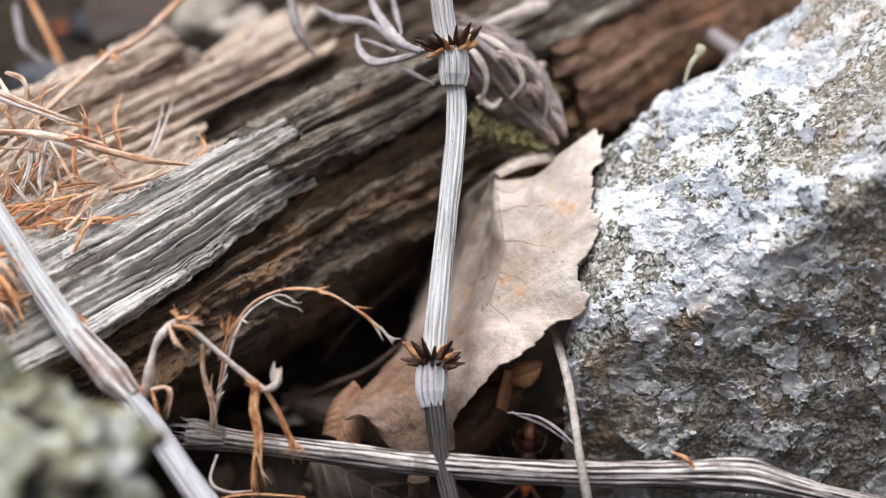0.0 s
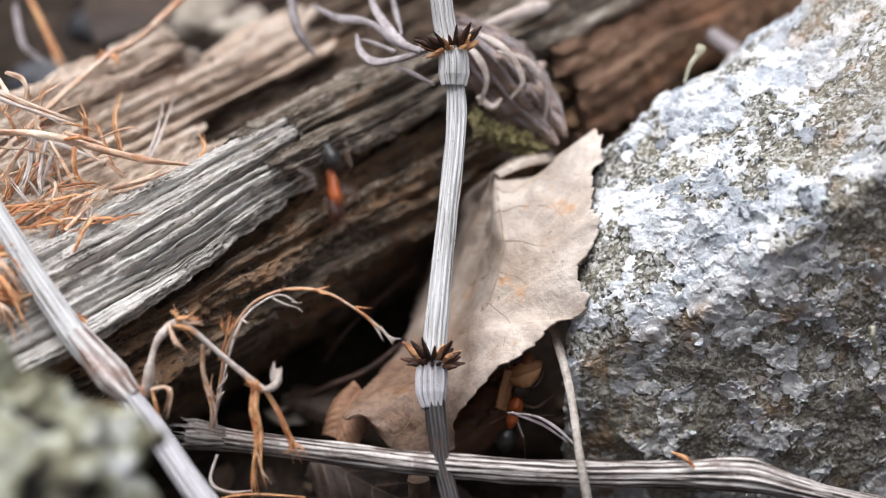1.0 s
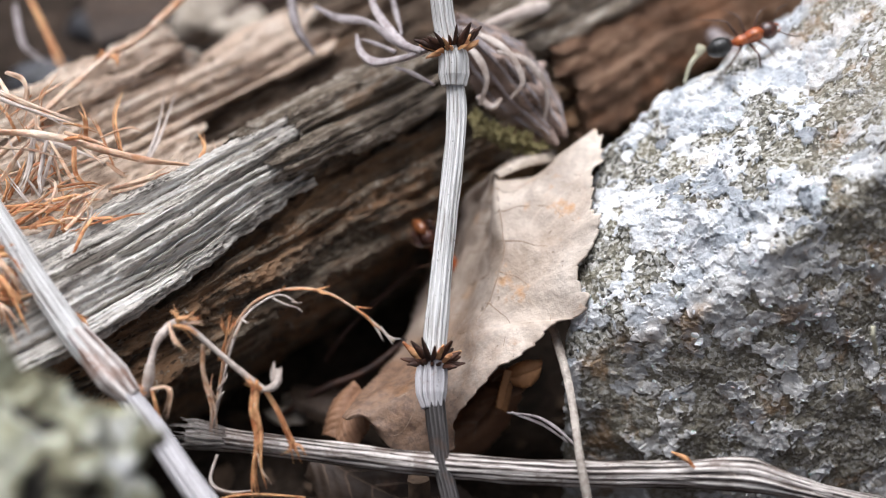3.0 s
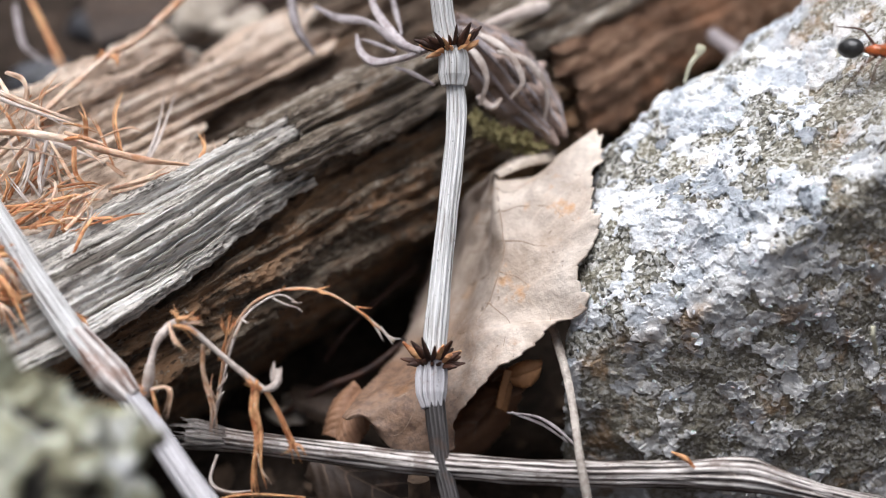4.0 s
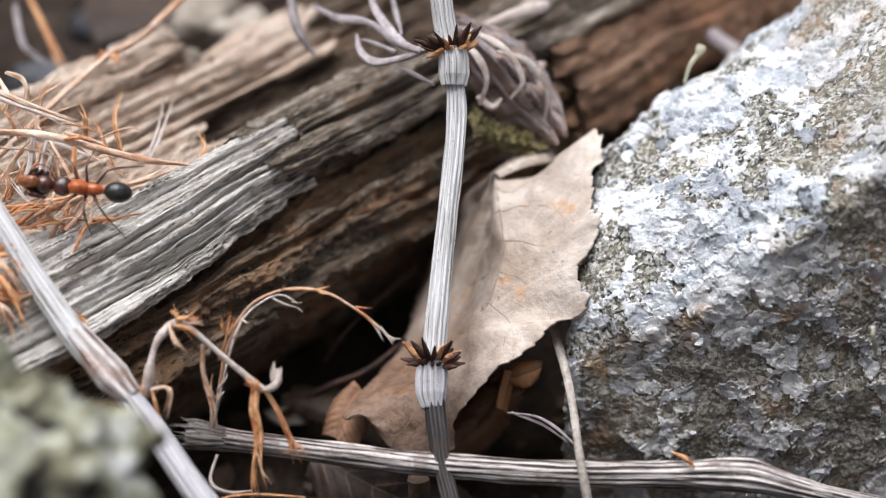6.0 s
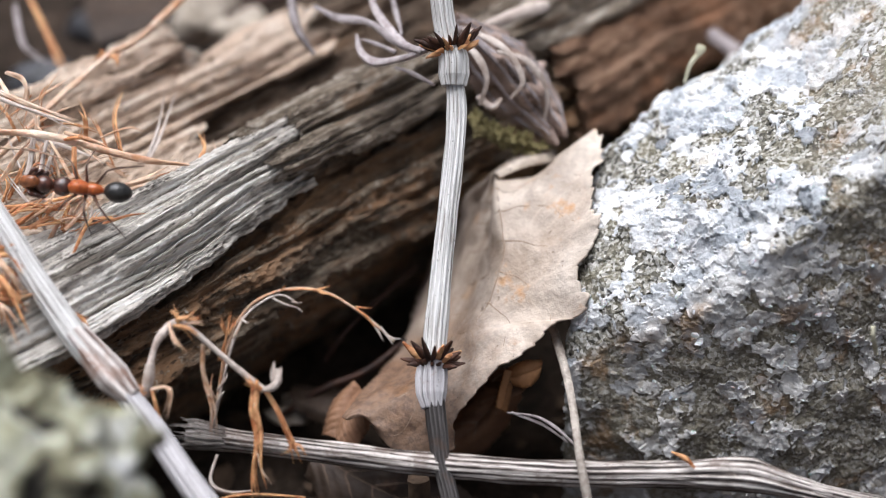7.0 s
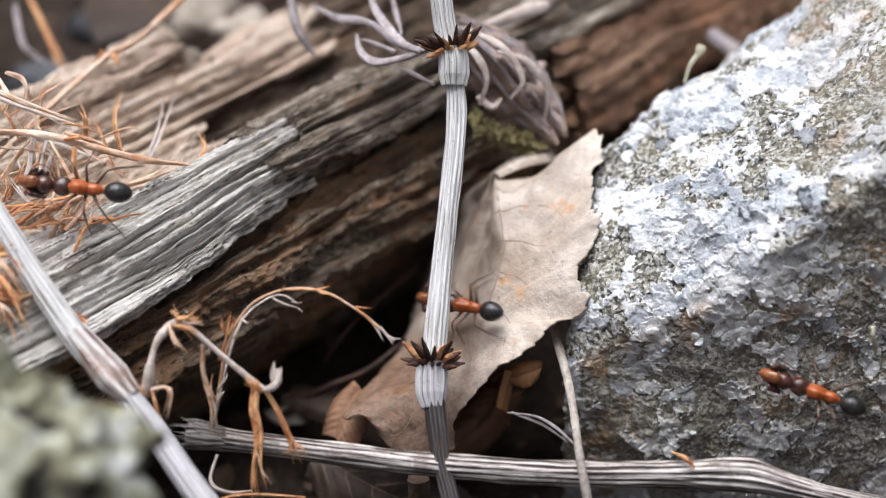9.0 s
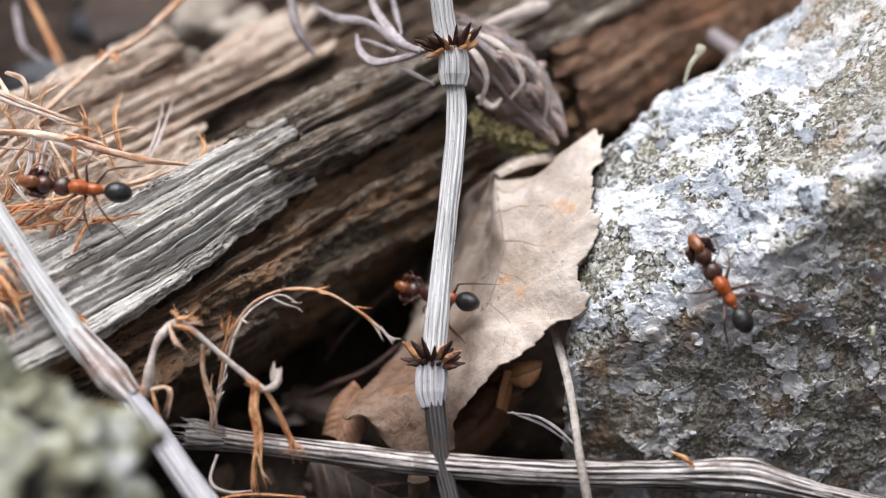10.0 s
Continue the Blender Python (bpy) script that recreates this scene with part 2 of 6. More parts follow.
TAN_WOOD = wood("dry_tan_wood", (0.07, 0.04, 0.024), (0.68, 0.52, 0.39), (0.95, 0.85, 0.73), (0.42, 0.24, 0.14), spread=0.95, stain_at=0.57)
STRAW_STEM = striped("silvery_stalk", (0.3, 0.27, 0.245), (0.66, 0.64, 0.61), (0.86, 0.85, 0.83), blotch_at=0.72, deep=0.2)
OLD_STEM = striped("weathered_stalk", (0.03, 0.022, 0.018), (0.26, 0.215, 0.185), (0.74, 0.68, 0.63), blotch=(0.13, 0.09, 0.07), blotch_at=0.54, deep=1.0)
FADED_STEM = striped("pinkish_fraying_sheath", (0.13, 0.085, 0.07), (0.52, 0.44, 0.4), (0.8, 0.74, 0.7), lines=8, blotch=(0.3, 0.15, 0.09), blotch_at=0.54, deep=0.5)
DULL_SHEATH = striped("lilac_grey_sheath", (0.3, 0.275, 0.28), (0.47, 0.445, 0.45), (0.64, 0.62, 0.63), blotch=(0.3, 0.2, 0.15), blotch_at=0.6, deep=0.1)
DARK_STEM = striped("blackened_stalk", (0.02, 0.017, 0.015), (0.04, 0.035, 0.032), (0.1, 0.09, 0.088), blotch=(0.08, 0.05, 0.035), blotch_at=0.6)
GREY_STALK = plain("grey_grass_stalk", (0.2, 0.165, 0.135), (0.52, 0.46, 0.4), 600, 0.65, 0.12)
BRACT = plain("dark_rust_bract", (0.018, 0.009, 0.007), (0.09, 0.034, 0.016), 700, 0.6, 0.05, vary=0.4)
RUST = plain("rusty_dry_bract", (0.3, 0.085, 0.022), (0.74, 0.42, 0.2), 380, 0.6, 0.22, vary=0.25, through_light=0.1)
STRAW = plain("dry_straw", (0.44, 0.2, 0.085), (0.84, 0.68, 0.53), 260, 0.55, 0.22, vary=0.3, through_light=0.08)
PALE_TWIG = plain("pale_twig", (0.36, 0.28, 0.23), (0.68, 0.6, 0.54), 500, 0.6, 0.08, vary=0.15)
LILAC_GREY = plain("greyish_tendril", (0.2, 0.16, 0.155), (0.46, 0.41, 0.41), 500, 0.6, 0.08, vary=0.2)
GRANITE = granite_mat()
GRAINS = grain_mat("feldspar_crystals", [(0.0, (0.2, 0.19, 0.16)), (0.06, (0.5, 0.49, 0.46)), (0.25, (0.68, 0.69, 0.71)), (0.5, (0.8, 0.81, 0.83)), (0.8, (0.87, 0.87, 0.87)), (1.0, (0.9, 0.88, 0.84))])
LICHEN = lichen_mat()
# fold: the back half's brown, darkened so that it also holds its shade
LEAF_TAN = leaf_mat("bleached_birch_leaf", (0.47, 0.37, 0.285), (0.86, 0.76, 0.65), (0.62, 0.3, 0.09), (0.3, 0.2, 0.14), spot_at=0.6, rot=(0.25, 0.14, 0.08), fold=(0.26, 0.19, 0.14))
LEAF_BROWN = leaf_mat("brown_dead_leaf", (0.2, 0.095, 0.05), (0.42, 0.24, 0.14), (0.1, 0.045, 0.025), (0.08, 0.04, 0.02))
LEAF_AMBER = leaf_mat("amber_dead_leaf", (0.4, 0.17, 0.065), (0.64, 0.36, 0.17), (0.24, 0.1, 0.045), (0.2, 0.09, 0.04))
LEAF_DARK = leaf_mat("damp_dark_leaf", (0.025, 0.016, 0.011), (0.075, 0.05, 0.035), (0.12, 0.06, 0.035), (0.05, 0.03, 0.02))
DARK_VEIN = plain("dark_leaf_vein", (0.09, 0.055, 0.035), (0.2, 0.13, 0.085), 600, 0.6, 0.05)
VEIN = plain("leaf_vein", (0.24, 0.16, 0.11), (0.42, 0.31, 0.22), 600, 0.6, 0.05)
SOIL = plain("humus_soil", (0.012, 0.009, 0.007), (0.06, 0.042, 0.03), 300, 0.95, 0.6, 0.15)
CRUMB = plain("litter_crumbs", (0.03, 0.02, 0.013), (0.18, 0.12, 0.08), 120, 0.85, 0.2, 0.2)
MOSS_CUP = plain("pale_moss_cup", (0.4, 0.37, 0.22), (0.66, 0.64, 0.5), 400, 0.7, 0.1)
MOSS = plain("olive_moss", (0.13, 0.11, 0.04), (0.42, 0.36, 0.18), 400, 0.8, 0.2, 0.2)
SLATE = plain("dark_slate", (0.02, 0.02, 0.023), (0.09, 0.09, 0.098), 200, 0.55, 0.2, 0.4)
PEBBLE = plain("pale_pebble", (0.24, 0.2, 0.155), (0.52, 0.45, 0.37), 250, 0.8, 0.2, 0.3)
ANT_RED = plain("ant_red_cuticle", (0.2, 0.04, 0.01), (0.52, 0.135, 0.028), 1100, 0.3, 0.02, 0.5, coat=0.3, through_light=0.15)
ANT_HEAD = plain("ant_head_cuticle", (0.02, 0.01, 0.008), (0.12, 0.035, 0.016), 900, 0.3, 0.02, 0.5, coat=0.3)
ANT_BLACK = plain("ant_black_cuticle", (0.01, 0.0095, 0.008), (0.03, 0.028, 0.025), 1500, 0.34, 0.02, 0.5, coat=0.2)
ANT_DUSK = plain("ant_dusky_cuticle", (0.06, 0.02, 0.009), (0.42, 0.14, 0.042), 900, 0.25, 0.03, 0.6, coat=0.4)
ANT_LEG = plain("ant_leg_cuticle", (0.05, 0.026, 0.018), (0.15, 0.08, 0.05), 1500, 0.28, 0.0, 0.7)
LEAF_LILAC = leaf_mat("papery_calyx", (0.2, 0.13, 0.1), (0.5, 0.38, 0.32), (0.36, 0.2, 0.1), (0.55, 0.48, 0.46))


# ---- mesh tools ----
def part(name, bm, material, parent, label="", smooth=True):
    """Links a bmesh, or (verts, faces[, uvs]) in world millimetres, as one mesh under a thing; moves it into the thing's space."""
    me = bpy.data.meshes.new(name)
    if isinstance(bm, tuple):
        me.from_pydata(np.asarray(bm[0], dtype=float).tolist(), [], bm[1])
        if len(bm) > 2:
            layer = me.uv_layers.new(name="UVMap")
            flat = np.array([bm[2][i] for f in bm[1] for i in f], dtype=np.float32).ravel()
            layer.data.foreach_set("uv", flat)
    else:
        bm.to_mesh(me)
        bm.free()
    m = Matrix.Scale(MM, 4)
    if parent is not None:
        up = Matrix.Identity(4)
        p = parent
        while p is not None:
            up = p.matrix_basis @ up
            p = p.parent
        m = up.inverted() @ m
    me.transform(m)
    me.materials.append(material)
    me.polygons.foreach_set("use_smooth", [smooth] * len(me.polygons))
    me.update()
    ob = new(name, me)
    ob.parent = parent
    if label:
        ob["label"] = label
    return ob


def thing(name, base, label, category, group="", kind="", turn=None):
    """An Empty at the base of a thing, given in millimetres."""
    ob = new(name)
    ob.empty_display_size = 0.002
    m = Matrix.Translation(Vector(base) * MM)
    ob.matrix_basis = m @ turn if turn else m
    return tagged(ob, label, category, group, kind)


def curve(points, n):
    """n + 1 points of a smooth line through the given ones (Catmull-Rom)."""
    p = np.array(points, dtype=float)
    p = np.vstack([2 * p[0] - p[1], p, 2 * p[-1] - p[-2]])
    out = []
    for t in np.linspace(0, len(p) - 3 - 1e-9, n + 1):
        i = int(t)
        f = t - i
        a, b, c, d = p[i:i + 4]
        out.append(0.5 * (2 * b + (c - a) * f + (2 * a - 5 * b + 4 * c - d) * f * f + (3 * b - a - 3 * c + d) * f ** 3))
    return np.array(out)


def even(points, n):
    """The same line with its points at even steps."""
    c = curve(points, n * 3)
    d = np.concatenate([[0], np.cumsum(np.linalg.norm(np.diff(c, axis=0), axis=1))])
    return np.stack([np.interp(np.linspace(0, d[-1], n + 1), d, c[:, k]) for k in range(3)], axis=1)


def fbm(v, octaves=4, gain=0.5):
    s, a = 0.0, 1.0
    for _ in range(octaves):
        s += a * noise.noise(v)
        v, a = v * 2.03, a * gain
    return s


_rng = np.random.default_rng(7)
_PERM = np.concatenate([_rng.permutation(256)] * 3)
_GRAD = _rng.normal(size=(256, 3))
_GRAD /= np.linalg.norm(_GRAD, axis=1)[:, None]


def field(p):
    """Smooth noise, about -0.7 to 0.7, at many points at once."""
    p = np.asarray(p, dtype=float)
    i = np.floor(p).astype(int)
    f = p - i
    w = f * f * f * (f * (f * 6 - 15) + 10)
    i &= 255
    total = np.zeros(len(p))
    for dx in (0, 1):
        for dy in (0, 1):
            for dz in (0, 1):
                g = _GRAD[_PERM[_PERM[_PERM[i[:, 0] + dx] + i[:, 1] + dy] + i[:, 2] + dz]]
                dot = (g * (f - np.array((dx, dy, dz)))).sum(axis=1)
                total += dot * (w[:, 0] if dx else 1 - w[:, 0]) * (w[:, 1] if dy else 1 - w[:, 1]) * (w[:, 2] if dz else 1 - w[:, 2])
    return total * 1.4


def fields(p, octaves=4, gain=0.5, ridged=False):
    s, a = np.zeros(len(p)), 1.0
    q = np.asarray(p, dtype=float)
    for k in range(octaves):
        n = field(q + k * 11.3)
        s += a * ((1 - 2.2 * np.abs(n)) * 0.5 if ridged else n)
        q, a = q * 2.03, a * gain
    return s


def tube(points, radii, n=40, seg=10, ribs=0, rib_depth=0.0, flat=1.0, rough=0.0, seed=0.0, twist=0.0):
    """A stalk along a smooth line; its radius glides through radii. Returns verts, faces, uvs (u round it, v along it)."""
    c = curve(points, n)
    r = np.interp(np.linspace(0, 1, n + 1), np.linspace(0, 1, len(radii)), radii)
    verts, uvs, faces = [], [], []
    tangent = np.gradient(c, axis=0)
    tangent /= np.linalg.norm(tangent, axis=1)[:, None] + 1e-12
    side = np.cross(tangent[0], (0.3, -0.55, 0.78))
    length = 0.0
    for i in range(n + 1):
        side = side - tangent[i] * np.dot(side, tangent[i])
        side /= np.linalg.norm(side) + 1e-12
        other = np.cross(tangent[i], side)
        if i:
            length += np.linalg.norm(c[i] - c[i - 1])
        for k in range(seg + 1):
            a = 2 * math.pi * (k % seg) / seg + twist * i / n
            q = r[i] * (1 + rib_depth * math.cos(ribs * a))
            if rough:
                q *= 1 + rough * noise.noise(Vector((math.cos(a) * 1.7 + seed, math.sin(a) * 1.7, length * 0.35 + seed)))
            verts.append(c[i] + side * math.cos(a) * q + other * math.sin(a) * q * flat)
            uvs.append((k / seg, length))
    row = seg + 1
    for i in range(n):
        for k in range(seg):
            faces.append((i * row + k, i * row + k + 1, (i + 1) * row + k + 1, (i + 1) * row + k))
    for i, way in ((0, -1), (n, 1)):
        ring = [i * row + k for k in range(seg)]
        faces.append(tuple(ring if way > 0 else ring[::-1]))
    return verts, faces, uvs


def joined(*pieces):
    verts, faces, uvs = [], [], []
    for p in pieces:
        k = len(verts)
        verts += list(p[0])
        faces += [tuple(i + k for i in f) for f in p[1]]
        uvs += list(p[2]) if len(p) > 2 else [(0.0, 0.0)] * len(p[0])
    return verts, faces, uvs


def sheet(grid, thick):
    """A closed thin blade over a grid of points (rows x columns x 3)."""
    g = np.array(grid, dtype=float)
    a, b = g.shape[:2]
    du, dv = np.gradient(g, axis=1), np.gradient(g, axis=0)
    nrm = np.cross(du, dv)
    nrm /= np.linalg.norm(nrm, axis=2)[:, :, None] + 1e-9
    verts = list((g + nrm * thick / 2).reshape(-1, 3)) + list((g - nrm * thick / 2).reshape(-1, 3))
    faces, m = [], a * b
    for i in range(a - 1):
        for j in range(b - 1):
            q = (i * b + j, i * b + j + 1, (i + 1) * b + j + 1, (i + 1) * b + j)
            faces.append(q)
            faces.append(tuple(k + m for k in q[::-1]))
    edge = [(0, j) for j in range(b)] + [(i, b - 1) for i in range(1, a)] + [(a - 1, j) for j in range(b - 2, -1, -1)] + [(i, 0) for i in range(a - 2, 0, -1)]
    ids = [i * b + j for i, j in edge]
    for p, q in zip(ids, ids[1:] + ids[:1]):
        faces.append((q, p, p + m, q + m))
    uv = [(2 * j / (b - 1) - 1, i / (a - 1)) for i in range(a) for j in range(b)]
    return verts, faces, uv + uv


def tuft(points, width, n, spread, seed, thin=0.4):
    """A few flat fibres that leave one line together and part towards its end."""
    r2 = random.Random(seed)
    p = [np.array(q, dtype=float) for q in points]
    out = []
    for k in range(n):
        d = np.array([r2.gauss(0, 1) for _ in range(3)]) * spread
        e = np.array([r2.gauss(0, 1) for _ in range(3)]) * width * 0.45
        stop = len(p) - 1
        line = [q + e + d * (i / stop) ** 2 for i, q in enumerate(p)]
        if k:
            line[-1] = line[-2] + (line[-1] - line[-2]) * r2.uniform(0.4, 1.1)
        w = width * (0.75 if n > 2 else 0.9) * r2.uniform(0.6, 1.1)
        out.append(tube(line, [w * 0.8, w, w * 0.85, w * 0.5, w * 0.08], 22, 7, rough=0.45, seed=seed + k * 3.1, flat=thin, twist=r2.uniform(-1.5, 1.5)))
    return out


def tuft_parts(name, points, width, n, spread, seed, material, parent):
    """A tuft whose first fibre carries the others."""
    lines = tuft(points, width, n, spread, seed)
    first = part(name, lines[0], material, parent)
    for line in lines[1:]:
        part("fibre", line, material, first)
    return first


def ball(level):
    bm = bmesh.new()
    bmesh.ops.create_icosphere(bm, subdivisions=level, radius=1.0)
    v = np.array([p.co[:] for p in bm.verts])
    f = [tuple(p.index for p in face.verts) for face in bm.faces]
    bm.free()
    return v, f


def facets(p, size, salt=0):
    """Broken crystals: each cell of about that size has its own level and tilt. Returns heights, and two chances of the cell."""
    q = np.asarray(p) / size
    base = np.floor(q).astype(int)
    best, level = np.full(len(q), 1e9), np.zeros(len(q))
    one, two = np.zeros(len(q)), np.zeros(len(q))
    for dx in (-1, 0, 1):
        for dy in (-1, 0, 1):
            for dz in (-1, 0, 1):
                c = base + np.array((dx, dy, dz))
                k = _PERM[_PERM[_PERM[c[:, 0] & 255] + (c[:, 1] & 255)] + ((c[:, 2] + salt) & 255)]
                off = q - c - (0.5 + 0.45 * _GRAD[k])
                d = (off * off).sum(axis=1)
                near = d < best
                best = np.where(near, d, best)
                tilt = (off * _GRAD[(k + 91) % 256]).sum(axis=1)
                level = np.where(near, _GRAD[(k + 37) % 256, 0] * 0.5 + tilt * 0.7, level)
                one, two = np.where(near, _PERM[k + 11] / 255, one), np.where(near, _PERM[k + 53] / 255, two)
    return level, one, two


def boulder(corners, centre, level, hard=18, lumps=(), near=None):
    """A stone: the hull of some corners with softened edges, roughened by lumps (scale in mm, height in mm, octaves)."""
    bm = bmesh.new()
    for c in corners:
        bm.verts.new(c)
    bmesh.ops.convex_hull(bm, input=bm.verts)
    bmesh.ops.recalc_face_normals(bm, faces=bm.faces)
    planes = [(np.array(f.normal[:]), float(np.dot(f.normal, f.verts[0].co - Vector(centre)))) for f in bm.faces if f.calc_area() > 1e-6]
    bm.free()
    v, f = ball(level)
    if near is not None:
        # finer towards the side that is seen
        v = v + np.array(near)
        v /= np.linalg.norm(v, axis=1)[:, None]
    s = np.zeros(len(v))
    for nrm, d in planes:
        s += np.clip(v @ nrm / max(d, 0.5), 0, None) ** hard
    out = v * (s ** (-1 / hard))[:, None] + np.array(centre)
    for k, (size, height, octaves) in enumerate(lumps):
        shift = fields(out / size + np.array((k * 7.1, 3.3, 1.7)), octaves, 0.55)
        if k == 1:
            shift = shift - 0.8 * np.abs(fields(out / size + 31.7, 2)) + 0.2
        out = out + v * (shift * height)[:, None]
    return out, f


def chunks(places, seed):
    """Small angular crumbs joined in one mesh: each place is (point, normal, size, flatness)."""
    rnd = random.Random(seed)
    base = []
    for _ in range(12):
        bm = bmesh.new()
        for _ in range(11):
            d = Vector((rnd.gauss(0, 1), rnd.gauss(0, 1), rnd.gauss(0, 1))).normalized()
            bm.verts.new(d * rnd.uniform(0.75, 1.1))
        res = bmesh.ops.convex_hull(bm, input=bm.verts)
        loose = [g for g in res["geom_interior"] if isinstance(g, bmesh.types.BMVert)]
        bmesh.ops.delete(bm, geom=loose, context="VERTS")
        bm.verts.index_update()
        base.append((np.array([p.co[:] for p in bm.verts]), [tuple(q.index for q in face.verts) for face in bm.faces]))
        bm.free()
    verts, faces, total = [], [], 0
    for point, normal, size, flat in places:
        v, f = base[rnd.randrange(len(base))]
        z = Vector(normal).normalized()
        q = z.to_track_quat("Z", "Y").to_matrix() @ Matrix.Rotation(rnd.uniform(0, 6.28), 3, "Z")
        m = np.array(q) @ np.diag((size * rnd.uniform(0.7, 1.3), size * rnd.uniform(0.6, 1.1), size * flat))
        verts.append(v @ m.T + np.array(point))
        faces += [tuple(i + total for i in t) for t in f]
        total += len(v)
    return np.vstack(verts), faces


def swept_wood(profile, x0, x1, nx, nu, fibre, lump, seed, ragged=0.0, crumbly=0.0, uneven=0.12, taper=None, plates=0.0, cracks=0.0):
    """A length of wood along local x with the given cross-section (y back, z up), its surface torn into fibres,
    flaked off in plates (step in mm) and opened by cracks along the grain (depth in mm)."""
    c = curve(list(profile) + [profile[0]], nu)[:nu]
    nrm = np.roll(c, -1, axis=0) - np.roll(c, 1, axis=0)
    nrm = np.stack([nrm[:, 1], -nrm[:, 0]], axis=1)
    nrm /= np.linalg.norm(nrm, axis=1)[:, None] + 1e-9
    x = np.repeat(np.linspace(x0, x1, nx + 1), nu)
    y, z = np.tile(c[:, 0], nx + 1), np.tile(c[:, 1], nx + 1)
    ny, nz = np.tile(nrm[:, 0], nx + 1), np.tile(nrm[:, 1], nx + 1)

    def at(kx, k):
        return np.stack([x * kx + seed, y * k + seed * 0.37, z * k], axis=1)
    h = fibre * (0.8 * fields(at(0.007, 0.45), 2, 0.6, True) + 0.6 * fields(at(0.013, 1.2), 2, 0.6, True) + 0.4 * fields(at(0.03, 3.0), 2, 0.7, True) - 0.6)
    h += lump * fields(at(0.06, 0.2), 3)
    h -= fibre * 4.0 * np.clip(fields(at(0.012, 0.9) + 5.5, 2) - 0.26, 0, 0.3)
    h += 0.3 * fibre * fields(at(0.25, 0.8), 3, 0.6)
    if crumbly:
        h += crumbly * (fields(at(0.3, 0.4), 4, 0.6) + 0.6 * fields(at(1.1, 1.3), 3, 0.6, True) - 0.3)
    h += 0.08 * fields(at(2.0, 3.0), 3, 0.6)
    if plates:
        level = fields(at(0.022, 0.5) + 9.1, 3, 0.5)
        h += plates * 0.5 * (np.tanh(16 * (level - 0.08)) + np.tanh(16 * (level + 0.25)) + np.tanh(16 * (level - 0.35)))
    if cracks:
        gap = np.abs(fields(at(0.02, 0.3) + 3.3, 3, 0.45))
        h -= cracks * np.clip(1 - gap / 0.045, 0, 1)
    ends = np.zeros(len(x))
    if ragged:
        tear = ragged * fields(np.stack([y * 0.8, z * 0.8, np.full(len(x), seed)], axis=1), 3, 0.6)
        ends = tear * (np.clip((x - x1 + 4) / 4, 0, 1) + np.clip((x0 + 4 - x) / 4, 0, 1))
    k = 1 + uneven * fields(np.stack([x * 0.11, np.full(len(x), seed), np.zeros(len(x))], axis=1), 4, 0.6) * 1.6
    if taper:
        k = k * (1 - taper[1] * np.clip((x - taper[0]) / (x1 - taper[0]), 0, 1))
    verts = np.stack([x + ends, y * k + ny * h, z + nz * h], axis=1)
    faces = []
    for i in range(nx):
        for j in range(nu):
            m = (j + 1) % nu
            faces.append((i * nu + j, i * nu + m, (i + 1) * nu + m, (i + 1) * nu + j))
    faces.append(tuple(range(nu))[::-1])
    faces.append(tuple(nx * nu + j for j in range(nu)))
    return verts, faces



def placed(piece, base, turn):
    """Local millimetres brought to world millimetres."""
    v = np.array(piece[0]) @ np.array(turn.to_3x3()).T + np.array(base)
    return (v, *piece[1:])


# ---- ground ----
def soil_height(x, y):
    return 2.4 * fbm(Vector((x / 22, y / 22, 0.5)), 4) + 0.5 * fbm(Vector((x / 3, y / 3, 4.5)), 3)


def ground_sheet():
    rings = list(np.linspace(0, 160, 90)) + list(np.geomspace(170, 60000, 26))
    seg = 160
    verts, faces = [(0.0, 10.0, 0.0)], []
    for i, r in enumerate(rings[1:]):
        for k in range(seg):
            a = 2 * math.pi * k / seg
            x, y = r * math.cos(a), 10 + r * math.sin(a)
            verts.append((x, y, soil_height(x, y) + (min(r / 400, 60) * noise.noise(Vector((x / 900, y / 900, 2.5))) if r > 160 else 0)))
    for k in range(seg):
        faces.append((0, 1 + k, 1 + (k + 1) % seg))
    for i in range(len(rings) - 2):
        for k in range(seg):
            a, b = 1 + i * seg, 1 + (i + 1) * seg
            faces.append((a + k, b + k, b + (k + 1) % seg, a + (k + 1) % seg))
    ob = part("ground", (verts, faces), SOIL, None)
    tagged(ob, "dark humus forest soil with crumbs and hollows", "ground", kind="structure")


ground_sheet()


# ---- the two lengths of rotten wood ----
GRAIN_TURN = Matrix.Rotation(radians(42), 4, "Z")


